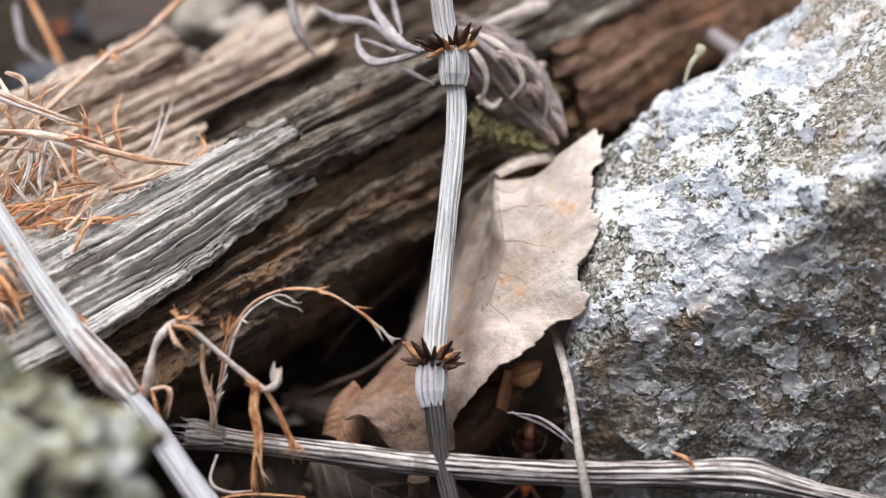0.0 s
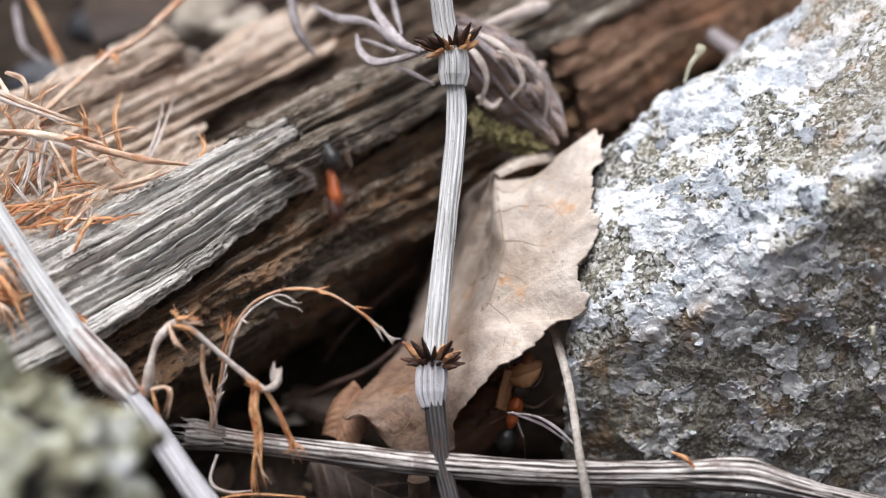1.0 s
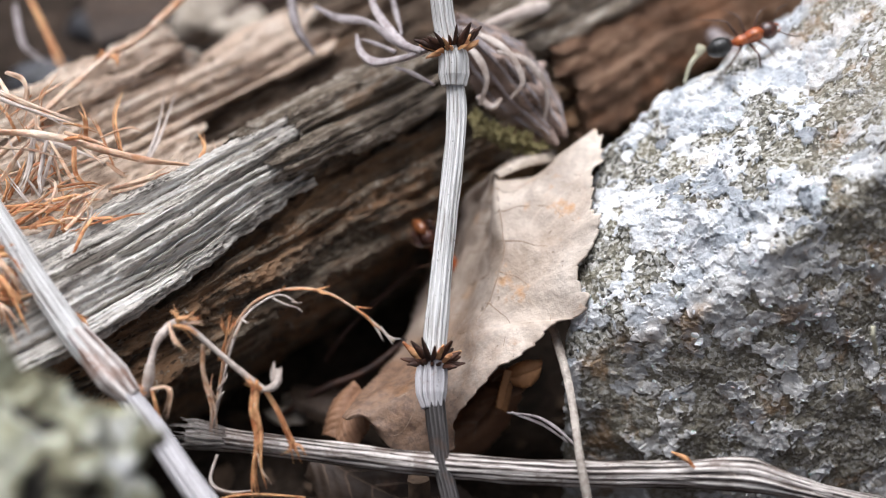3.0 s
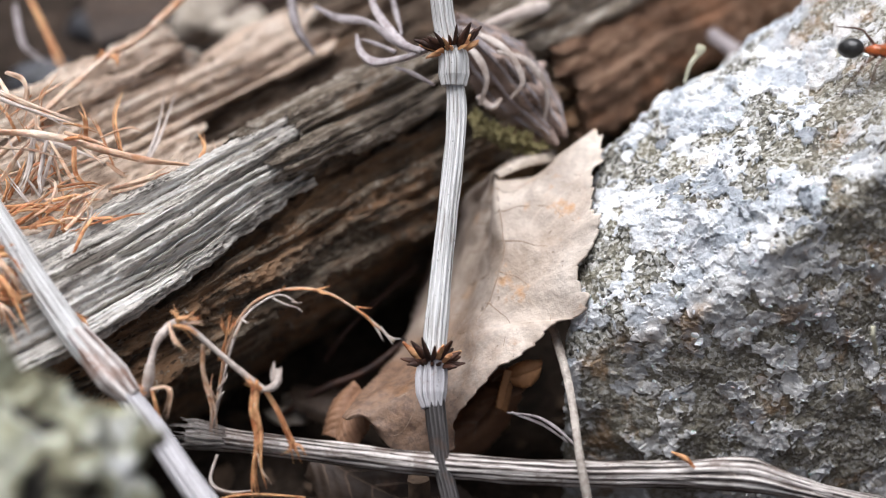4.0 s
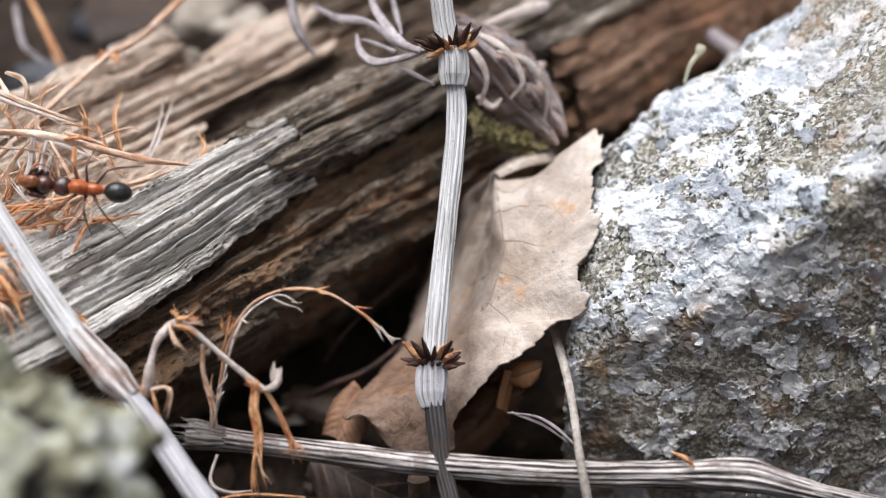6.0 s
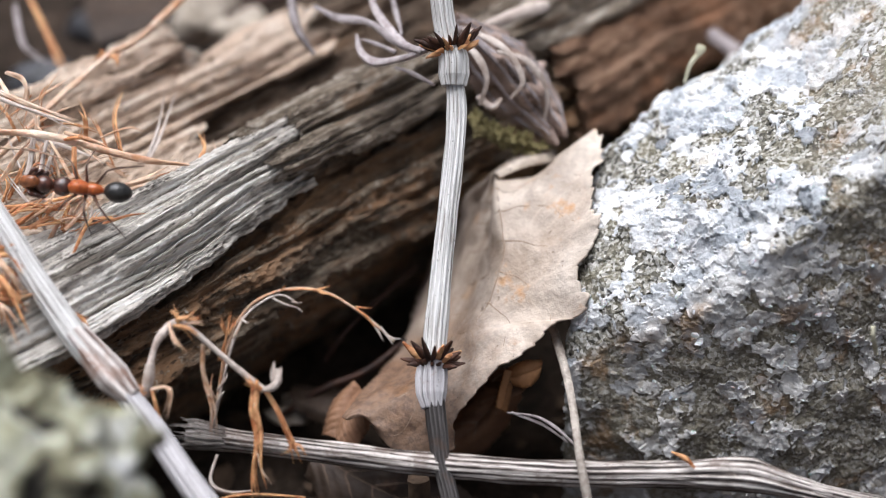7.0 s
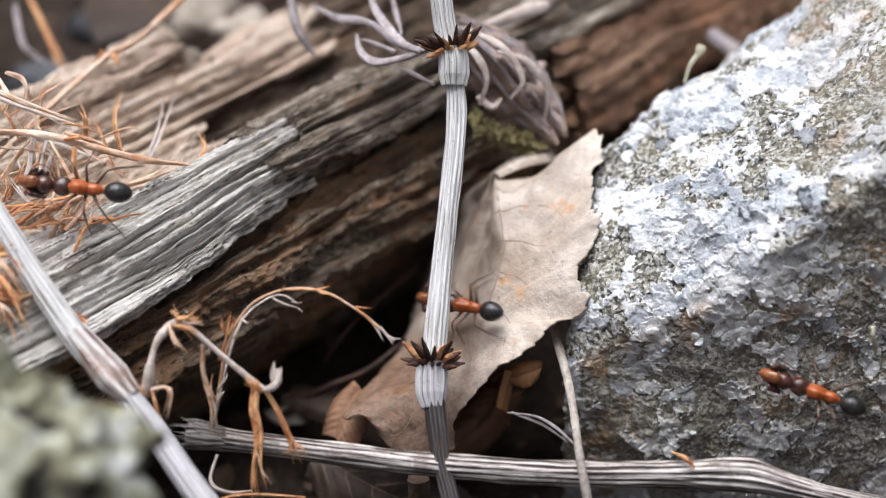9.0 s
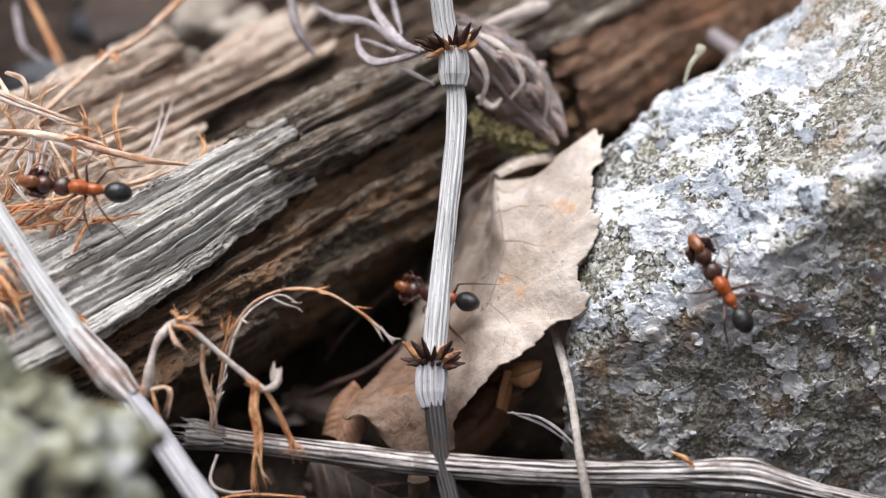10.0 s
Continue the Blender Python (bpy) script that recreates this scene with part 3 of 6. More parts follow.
def front_log():
    base = (-20.6, 4.8, 26.7)
    log = thing("fallen_log", base, "rotten split log with a weathered grey top, lying on the soil", "log", turn=GRAIN_TURN)
    body = [(1, -2.2), (-1.0, -3.9), (-1.4, -5.4), (-4.4, -5.9), (-6.0, -6.9), (-7.0, -8.6), (-7.4, -10.6), (-6.0, -12.8), (-3.5, -16), (-1, -20), (1.5, -27), (3.5, -25), (3.5, -18), (3, -8)]
    core = swept_wood(body, -40, 64, 560, 320, 0.45, 0.9, 3.0, 3.0, 0.7, 0.05, None, 0.55, 0.9)
    part("body", placed(core, base, GRAIN_TURN), BROWN_WOOD, log, "dark brown crumbling side")
    slab = [(0, 0), (-1.9, -0.8), (-3.7, -1.7), (-5.2, -2.6), (-6.1, -3.4), (-6.3, -4.3), (-5.3, -5.0), (-1.4, -3.4), (1.8, -2.5), (2.6, -3), (2.8, -1.8), (1.2, -0.6)]
    part("split_slab", placed(swept_wood(slab, -40, 11.0, 460, 260, 0.38, 0.4, 8.0, 2.5, 0.22, 0.05, (-8.0, 0.45), 0.36, 0.8), base, GRAIN_TURN), GREY_WOOD, log, "silver-grey fibrous slab")
    splinter = [(0.3, -0.2), (-1.2, -0.9), (-2.4, -1.9), (-3.1, -2.8), (-2.4, -3.6), (1, -3.2), (2.5, -3), (2, -1.5)]
    part("splinter", placed(swept_wood(splinter, 8, 62, 380, 170, 0.45, 0.6, 14.0, 3.0, 0.35, 0.12, None, 0.5, 0.7), base, GRAIN_TURN), SPLIT_WOOD, log, "grey-brown splinter")
    rnd = random.Random(61)
    side = core[0]
    side = side[(side[:, 1] < -3.2) & (side[:, 2] > -14) & (side[:, 0] > -16) & (side[:, 0] < 30)]
    for name, n, low, high, material, label in (("crumb_cover", 520, 0.06, 0.24, CRUMB, "dark crumbs of rotten wood"), ("flake_cover", 130, 0.06, 0.26, PEBBLE, "pale flakes of lichen and sand")):
        spots = []
        for _ in range(n):
            p = side[rnd.randrange(len(side))]
            spots.append((p, (rnd.gauss(0, 0.4), -0.7 + rnd.gauss(0, 0.4), 0.7), low + (high - low) * rnd.random() ** 2, rnd.uniform(0.3, 0.7)))
        tagged(part(name, placed(chunks(spots, n), base, GRAIN_TURN), material, log, label, smooth=False), kind="stuff")
    plate = [(-3.2, -3.0), (-5.2, -4.6), (-7.2, -6.8), (-8.3, -9.0), (-7.6, -9.6), (-5.6, -7.0), (-3.6, -4.8)]
    part("bark_plate", placed(swept_wood(plate, 37, 66, 200, 90, 0.6, 0.7, 51.0, 3.0, 0.4, 0.1), base, GRAIN_TURN), REDDISH_WOOD, log, "reddish brown plate of inner bark")
    return log


def rear_log():
    base = (-22.2, 18.0, 23.6)
    log = thing("fallen_log", base, "dry tan log with peeling strips behind the grey one", "log", turn=GRAIN_TURN)
    body = [(4.6, -1.4), (2.6, -2.2), (0.2, -3.5), (-2.2, -5.8), (-4.8, -8.8), (-5.4, -12), (-5.2, -20), (-3, -25), (9, -25), (13, -18), (11, -8), (7, -3.6)]
    part("body", placed(swept_wood(body, -45, 70, 380, 170, 0.8, 1.1, 21.0, 3.0, 0.4, 0.12, None, 0.5, 0.6), base, GRAIN_TURN), DUSKY_WOOD, log)
    top = [(2.0, 0.3), (0.8, 0.1), (-0.4, -0.5), (-1.0, -1.2), (-0.2, -1.8), (4, -2.1), (6, -2.4), (5.5, -1.0), (3.4, 0.0)]
    part("strip", placed(swept_wood(top, -45, 17, 440, 170, 0.55, 0.6, 25.0, 4.0, 0.25, 0.08, None, 0.3, 0.8), base, GRAIN_TURN), TAN_WOOD, log, "tan peeling strip")
    back = [(7.0, 1.7), (5.6, 1.6), (4.5, 1.1), (4.3, 0.2), (5.2, -0.8), (9, -1.4), (10.4, -0.4), (9, 1.0)]
    part("strip", placed(swept_wood(back, -45, 5, 340, 130, 0.55, 0.6, 35.0, 4.0, 0.25, 0.1, None, 0.3, 0.8), base, GRAIN_TURN), TAN_WOOD, log, "grey-tan peeling strip")
    low = [(-2.0, -1.9), (-4.2, -2.5), (-5.6, -3.4), (-6.3, -4.4), (-5.4, -4.9), (-2.6, -4.2), (-0.5, -2.8)]
    part("strip", placed(swept_wood(low, -36, 1.5, 300, 120, 0.7, 0.9, 31.0, 3.0, 0.2, 0.12, None, 0.4), base, GRAIN_TURN), TAN_WOOD, log, "tan fibrous strip")
    end = [(-1.5, -1.6), (-3.6, -2.4), (-5.4, -3.6), (-5.6, -4.6), (-3.5, -4.6), (-0.5, -3.2)]
    part("strip", placed(swept_wood(end, 36, 72, 220, 80, 0.7, 0.8, 41.0, 3.0, 0.3, 0.3), base, GRAIN_TURN), TAN_WOOD, log, "reddish tan strip")
    return log


front_log()
rear_log()


# ---- granite boulder ----
def granite_boulder():
    corners = [(12.1, 10.5, 24.0), (15.5, 13.4, 25.9), (19.9, 15.6, 28.6), (28.3, 19.6, 33.4), (38.3, 24.9, 38.2),
               (11.1, 3.4, 23.4), (9.4, -1.7, 18.8), (9.4, -4.2, 12.9), (9.2, -4.2, 5.0),
               (15.3, -4.6, 20.0), (20.7, -5.1, 24.1), (24.9, -4.3, 28.2), (32.5, -2.0, 34.1), (40.2, 0.3, 38.3),
               (17.6, -6.8, 8.2), (26.1, -7.6, 10.1), (34.9, -6.6, 11.6), (46.3, -5.2, 12.3),
               (25.3, 44.3, 6.7), (50.5, 67.0, 10.5), (65.9, 49.8, 13.4), (58.8, 6.0, 15.6),
               (10.7, 1.1, -18.3), (29.5, -2.8, -13.6), (57.0, -7.6, -13.0), (24.2, 40.0, -21.7), (70.8, 36.3, -26.1)]
    centre = (31.2, 10.2, 8.2)
    rock = thing("boulder", (centre[0], centre[1], 0.0), "grey-white granite boulder with coarse crystals and lichen dirt", "rock")
    v, f = boulder(corners, centre, 8, 90, [(16, 0.9, 2), (5.0, 0.45, 3), (1.6, 0.2, 3)], (-0.16, -0.36, 0.33))
    way = v - np.array(centre)
    way /= np.linalg.norm(way, axis=1)[:, None]
    sway = np.stack([fields(v / 0.9 + 5 * k, 3, 0.6) for k in range(3)], axis=1)
    big, chance, tone = facets(v + 0.55 * sway, 2.3)
    mid, chance2, tone2 = facets(v + 0.3 * sway, 1.1, 7)
    fine = facets(v, 0.55, 3)[0]
    # old crust below the broken crest and on the far shoulder
    below = 20.0 + 0.85 * (v[:, 0] - 15.3) - v[:, 2] - 0.16 * (v[:, 1] + 4.5) + 2.2 * fields(v / 6.0, 4, 0.6)
    shoulder = v[:, 0] - 27.4 + 3.0 * fields(v / 5.0 + 8, 3, 0.6)
    crust = np.clip(np.maximum(below / 2.2 + 0.3, np.minimum(shoulder / 2.0, 0.85)), 0, 1)
    edge = np.clip((17.0 - v[:, 0]) / 5, 0, 1)
    rich = 0.62 * chance + 0.38 * chance2 + 0.45 * fields(v / 7.0 + 4.0, 2)
    feldspar = (rich > 0.35 + 0.22 * crust + 0.16 * edge).astype(float)
    h = np.where(feldspar > 0.5, 0.1 + 0.3 * big + 0.24 * mid + 0.05 * fine, -0.07 + 0.12 * mid + 0.09 * fine)
    v = v + way * h[:, None]
    stone = part("stone", (v, f), GRANITE, rock, smooth=False)
    for name, values in (("feldspar", feldspar), ("tone", 0.6 * tone + 0.4 * tone2), ("crust", crust)):
        stone.data.attributes.new(name, "FLOAT", "POINT").data.foreach_set("value", values.astype(np.float32))
    rnd = random.Random(5)
    seen = np.nonzero((way @ np.array((-0.3, -0.7, 0.65)) > 0.3) & (feldspar > 0.5) & (v[:, 0] < 45))[0]
    fresh = []
    for _ in range(420):
        i = int(seen[rnd.randrange(len(seen))])
        size = 0.16 + 0.34 * rnd.random() ** 2
        n = way[i] + np.array([rnd.gauss(0, 0.35) for _ in range(3)])
        fresh.append((v[i] - way[i] * size * 0.25, n, size, rnd.uniform(0.35, 0.6)))
    tagged(part("crystal_cover", chunks(fresh, 11), GRAINS, rock, "white and grey feldspar crystals", smooth=False), kind="stuff")
    return rock


granite_boulder()


# ---- lichen-covered stone close to the lens ----
def lichen_stone():
    corners = [(-28.8, -25.9, 38.2), (-24.5, -27.3, 38.1), (-21.0, -28.2, 37.1), (-18.4, -29.1, 36.0), (-17.8, -30.6, 34.2), (-18.1, -33.0, 31.4), (-37.6, -23.3, 38.2),
               (-26.5, -36.7, 40.9), (-21.5, -39.6, 37.5), (-33.5, -40.5, 39.5), (-20.6, -34.3, 14.2), (-31.1, -43.1, 11.5), (-41.7, -43.1, 11.5), (-43.3, -21.4, 29.6), (-27.6, -30.8, -3.4), (-47.8, -30.8, -3.4)]
    centre = (-30.0, -30.7, 24.8)
    stone = thing("lichen_stone", (centre[0], centre[1], 0.0), "stone under pale green-grey crusty lichen", "rock")
    v, f = boulder(corners, centre, 6, 24, [(7, 1.8, 3), (2.8, 2.2, 3)])
    part("stone", (v, f), LICHEN, stone)
    rnd = random.Random(8)
    spots = []
    for _ in range(500):
        i = rnd.randrange(len(v))
        if v[i][2] > 8:
            spots.append((v[i], v[i] - np.array(centre), rnd.uniform(0.4, 1.3), 0.4))
    tagged(part("lichen_cover", chunks(spots, 4), LICHEN, stone, "pale lichen lobes", smooth=False), kind="stuff")


lichen_stone()


# ---- leaves ----
def leaf_blade(mid, right, left, rows, cols, teeth, depth, bulge, seed, curl=0.0, crumple=0.6, pleat=0.0):
    """A serrated blade spanned between its midrib and its two margins."""
    m, r, l = even(mid, rows), even(right, rows), even(left, rows)
    grid = []
    for i in range(rows + 1):
        t = i / rows
        line = []
        saw = []
        for k in (0, 1):
            ph = t * teeth + 0.37 * k + 0.3 * noise.noise(Vector((t * 9, k * 5 + seed, 0)))
            big = abs((ph % 1.0) - 0.15)
            saw.append(depth * (1 - min(1, big * 1.4)) + depth * 1.1 * noise.noise(Vector((t * 24, seed, k * 3))) + depth * 0.7 * noise.noise(Vector((t * 90, seed, k * 3))))
        for j in range(cols + 1):
            s = 2 * j / cols - 1
            e, k = (r[i], 0) if s > 0 else (l[i], 1)
            a = abs(s)
            d = e - m[i]
            q = m[i] + d * a * (1 + saw[k] * a ** 6)
            up = np.cross(r[i] - l[i], m[min(i + 1, rows)] - m[max(i - 1, 0)])
            up = up / (np.linalg.norm(up) + 1e-9)
            if up[2] < 0:
                up = -up
            # puckered between the side veins
            pucker = 0.16 * math.cos(2 * math.pi * (t * 8 - a * 2.2)) * a * (1.2 - a)
            if s < 0 and pleat:
                pucker += pleat * math.sin(a * 15 + 2 * t) * min(1, 3 * a) * (1 - t)
            wave = 0.55 * fbm(Vector((q[0] / 6, q[1] / 6, q[2] / 6 + seed)), 3)
            if crumple > 1:
                wave += 0.35 * fbm(Vector((q[0] / 1.6, q[1] / 1.6, q[2] / 1.6 + seed)), 3)
            line.append(q + up * (bulge * a * (1 - a) * 4 + pucker + wave * crumple + curl * a ** 4))
        grid.append(line)
    return np.array(grid)


def veins(grid, pairs, r):
    rows, cols = grid.shape[0] - 1, grid.shape[1] - 1
    c = cols // 2
    out = []
    lift = np.array((0, -0.025, 0.03))
    out.append([grid[i][c] + lift for i in range(0, rows + 1, 6)])
    for k in range(pairs):
        i0 = int(rows * (0.03 + 0.8 * k / pairs))
        for way in (-1, 1):
            line = []
            for a in np.linspace(0, 0.86, 9):
                i = min(rows, int(i0 + rows * 0.26 * a))
                line.append(grid[i][int(c + way * a * c)] + lift)
            out.append(line)
    return [tube(p, [r, r * 0.7, r * 0.35], 24, 6) for p in out]


def birch_leaf():
    base = (-6.2, -5.4, 11.4)
    leaf = thing("birch_leaf", base, "dry pale tan birch leaf with toothed edge, propped on the litter", "leaf")
    mid = [(4.2, 10.3, 22.3), (4.4, 7.9, 22.0), (4.5, 5.3, 21.3), (4.4, 3.0, 20.1), (3.4, 0.5, 17.7), (1.2, -1.9, 15.5), (-1.5, -3.8, 13.9), (-4.4, -5.1, 12.7), (-7.4, -5.6, 11.8)]
    right = [(4.5, 10.5, 21.8), (5.6, 11.5, 21.6), (7.8, 12.2, 21.4), (9.7, 12.5, 23.1), (10.9, 12.8, 24.4), (11.8, 12.8, 25.2), (12.3, 9.8, 24.8), (11.4, 8.5, 24.8), (11.1, 6.1, 24.3), (11.1, 4.6, 24.0), (11.9, 3.6, 24.2), (11.7, 2.6, 23.5), (10.9, 1.1, 22.6), (10.0, 0.4, 22.0), (10.0, -0.7, 21.2), (10.6, -1.5, 20.7), (9.9, -2.5, 19.6), (8.5, -2.8, 19.4), (7.4, -3.3, 18.8), (6.8, -4.0, 18.0), (5.5, -4.8, 17.0), (4.1, -5.1, 16.4), (2.8, -5.6, 15.4), (1.8, -6.1, 14.6), (0.7, -7.0, 13.2), (0.5, -8.0, 11.3), (-2.5, -8.0, 9.8), (-4.6, -6.6, 10.7), (-5.7, -5.1, 11.7), (-7.3, -5.3, 11.5)]
    left = [(3.9, 11.3, 21.9), (1.5, 16.6, 14.3), (-0.3, 15.8, 10.2), (-2.3, 10.8, 8.9), (-3.8, 5.5, 8.7), (-5.7, -0.7, 10.8), (-7.7, -5.2, 11.6)]
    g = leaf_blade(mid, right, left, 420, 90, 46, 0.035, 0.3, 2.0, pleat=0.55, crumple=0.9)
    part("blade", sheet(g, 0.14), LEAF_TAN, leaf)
    for line in veins(g, 8, 0.07):
        part("vein", line, VEIN, leaf)
    rim = leaf_blade([(4.4, 11.2, 21.8), (6.3, 12.7, 22.1), (8.7, 14.7, 21.3)], [(4.5, 10.4, 22.4), (6.3, 11.7, 22.4), (9.1, 13.6, 21.5)],
                     [(4.0, 12.1, 21.3), (6.0, 14.4, 21.0), (9.2, 15.8, 21.0)], 40, 16, 6, 0.03, 0.5, 6.0)
    part("curled_rim", sheet(rim, 0.14), LEAF_TAN, leaf, "rolled-in edge of the leaf")


def scrap(name, mid, right, left, material, label, seed, teeth=9, depth=0.08, bulge=0.4, curl=0.0, rows=60, cols=28, nveins=0, thick=0.14):
    low = min(mid + right + left, key=lambda p: p[2])
    ob = thing(name, low, label, "leaf", "leaf litter")
    g = leaf_blade(mid, right, left, rows, cols, teeth, depth, bulge, seed, curl)
    part("blade", sheet(g, thick), material, ob)
    if nveins:
        for line in veins(g, nveins, 0.07):
            part("vein", line, DARK_VEIN if material is LEAF_DARK else VEIN, ob)
    return ob


birch_leaf()
scrap("dead_leaf", [(5.2, -2.1, 13.7), (4.2, -1.5, 9.8), (1.6, -2.5, 7.0), (-2.0, -3.4, 6.0)], [(6.5, -3.0, 14.2), (5.4, -1.5, 8.2), (3.0, -1.2, 3.8), (-1.1, -2.1, 2.8)],
      [(4.7, -0.3, 12.8), (2.5, 0.5, 9.0), (0.3, 0.8, 6.3), (-2.9, -1.1, 5.6)], LEAF_BROWN, "crumpled dark brown leaf under the birch leaf", 4.0, bulge=1.0, nveins=3)
scrap("leaf_fragment", [(5.2, -3.2, 13.9), (6.3, -3.4, 14.5), (7.5, -2.7, 14.5)], [(5.4, -3.6, 13.5), (6.4, -4.1, 13.7), (7.3, -3.2, 13.9)],
      [(5.2, -2.0, 13.8), (6.3, -2.1, 14.5), (7.5, -1.7, 14.2)], LEAF_AMBER, "small amber scrap of dead leaf", 7.0, rows=30, cols=14)
scrap("leaf_fragment", [(4.9, -2.9, 14.4), (4.7, -3.5, 12.9), (4.4, -4.1, 11.4)], [(5.2, -2.1, 13.7), (5.1, -2.7, 12.2), (4.7, -3.5, 10.5)],
      [(4.7, -3.2, 14.7), (4.3, -3.8, 13.2), (4.1, -4.4, 11.8)], LEAF_AMBER, "rusty curled scrap of dead leaf", 9.0, rows=30, cols=14)
scrap("dead_leaf", [(-6.4, -0.9, 10.4), (-7.6, -2.7, 9.9), (-8.4, -4.4, 8.6)], [(-5.1, -3.2, 10.1), (-6.1, -4.5, 9.3), (-7.2, -5.5, 8.1)],
      [(-7.1, 0.1, 10.1), (-8.6, -1.3, 9.2), (-9.4, -3.2, 7.7)], LEAF_BROWN, "rust-brown dead leaf curled behind the birch leaf's tip", 18.0, bulge=0.5)
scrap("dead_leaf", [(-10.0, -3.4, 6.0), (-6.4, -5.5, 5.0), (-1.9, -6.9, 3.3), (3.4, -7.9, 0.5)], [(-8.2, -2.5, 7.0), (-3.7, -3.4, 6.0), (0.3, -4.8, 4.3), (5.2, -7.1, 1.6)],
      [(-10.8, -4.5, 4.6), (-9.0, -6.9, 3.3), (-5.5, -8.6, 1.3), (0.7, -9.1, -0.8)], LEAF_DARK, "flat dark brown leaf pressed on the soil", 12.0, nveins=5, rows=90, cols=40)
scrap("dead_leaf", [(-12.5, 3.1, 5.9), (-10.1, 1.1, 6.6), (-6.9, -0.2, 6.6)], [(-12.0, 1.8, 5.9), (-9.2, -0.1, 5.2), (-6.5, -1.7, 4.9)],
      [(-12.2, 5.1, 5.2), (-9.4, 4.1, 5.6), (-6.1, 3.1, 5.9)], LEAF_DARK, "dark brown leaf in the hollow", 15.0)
scrap("dead_leaf", [(-34.5, 49.6, 11.6), (-28.8, 52.4, 11.7), (-22.4, 55.1, 11.9)], [(-32.8, 44.6, 11.8), (-27.2, 47.3, 11.9), (-21.5, 50.3, 12.4)],
      [(-35.9, 58.5, 9.7), (-30.0, 61.3, 9.9), (-23.3, 63.8, 9.8)], LEAF_DARK, "dark grey-brown dead leaf beyond the logs", 21.0, nveins=4)
scrap("dead_leaf", [(21.5, 62.7, 2.2), (28.0, 63.8, 3.6), (36.6, 67.4, 4.7)], [(21.9, 53.4, 3.6), (28.8, 55.3, 4.4), (36.7, 60.0, 5.3)],
      [(22.3, 72.5, 1.5), (29.3, 75.4, 1.8), (38.2, 78.3, 2.1)], LEAF_BROWN, "brown dead leaf behind the boulder", 27.0, nveins=4)


# ---- stalks ----
def bracts(parent, at, axis, n, reach, r, rise, start=0.0, material=None):
    """A whorl of small dry teeth round a node."""
    ax = Vector(axis).normalized()
    a0 = ax.orthogonal().normalized()
    b0 = ax.cross(a0)
    rnd = random.Random(int(start * 100) + n)
    for k in range(n):
        a = 2 * math.pi * (k + rnd.uniform(-0.25, 0.25)) / n + start
        out = a0 * math.cos(a) + b0 * math.sin(a)
        p0 = Vector(at) + out * 0.5
        long = reach * rnd.uniform(0.7, 1.3)
        lift = rise + rnd.uniform(-0.15, 0.2)
        p1 = p0 + (out * 0.75 + ax * lift * 0.5) * long * 0.5
        p2 = p0 + (out + ax * lift) * long
        t = tube([p0, p1 + ax * rnd.uniform(-0.1, 0.12), p2], [r * 0.8, r * 1.2, r * 1.2, r * 0.95, r * 0.3], 12, 7, rough=0.4, seed=k, flat=rnd.uniform(0.45, 0.7), twist=rnd.uniform(-0.8, 0.8))
        part("bract", t, material or (BRACT if k % 5 else RUST), parent)


def sheath(points, radii, n_teeth, tooth, seed):
    """A short cup round a stalk that ends in narrow teeth."""
    return tube(points, radii, 30, 36, n_teeth, 0.07, rough=0.15, seed=seed)


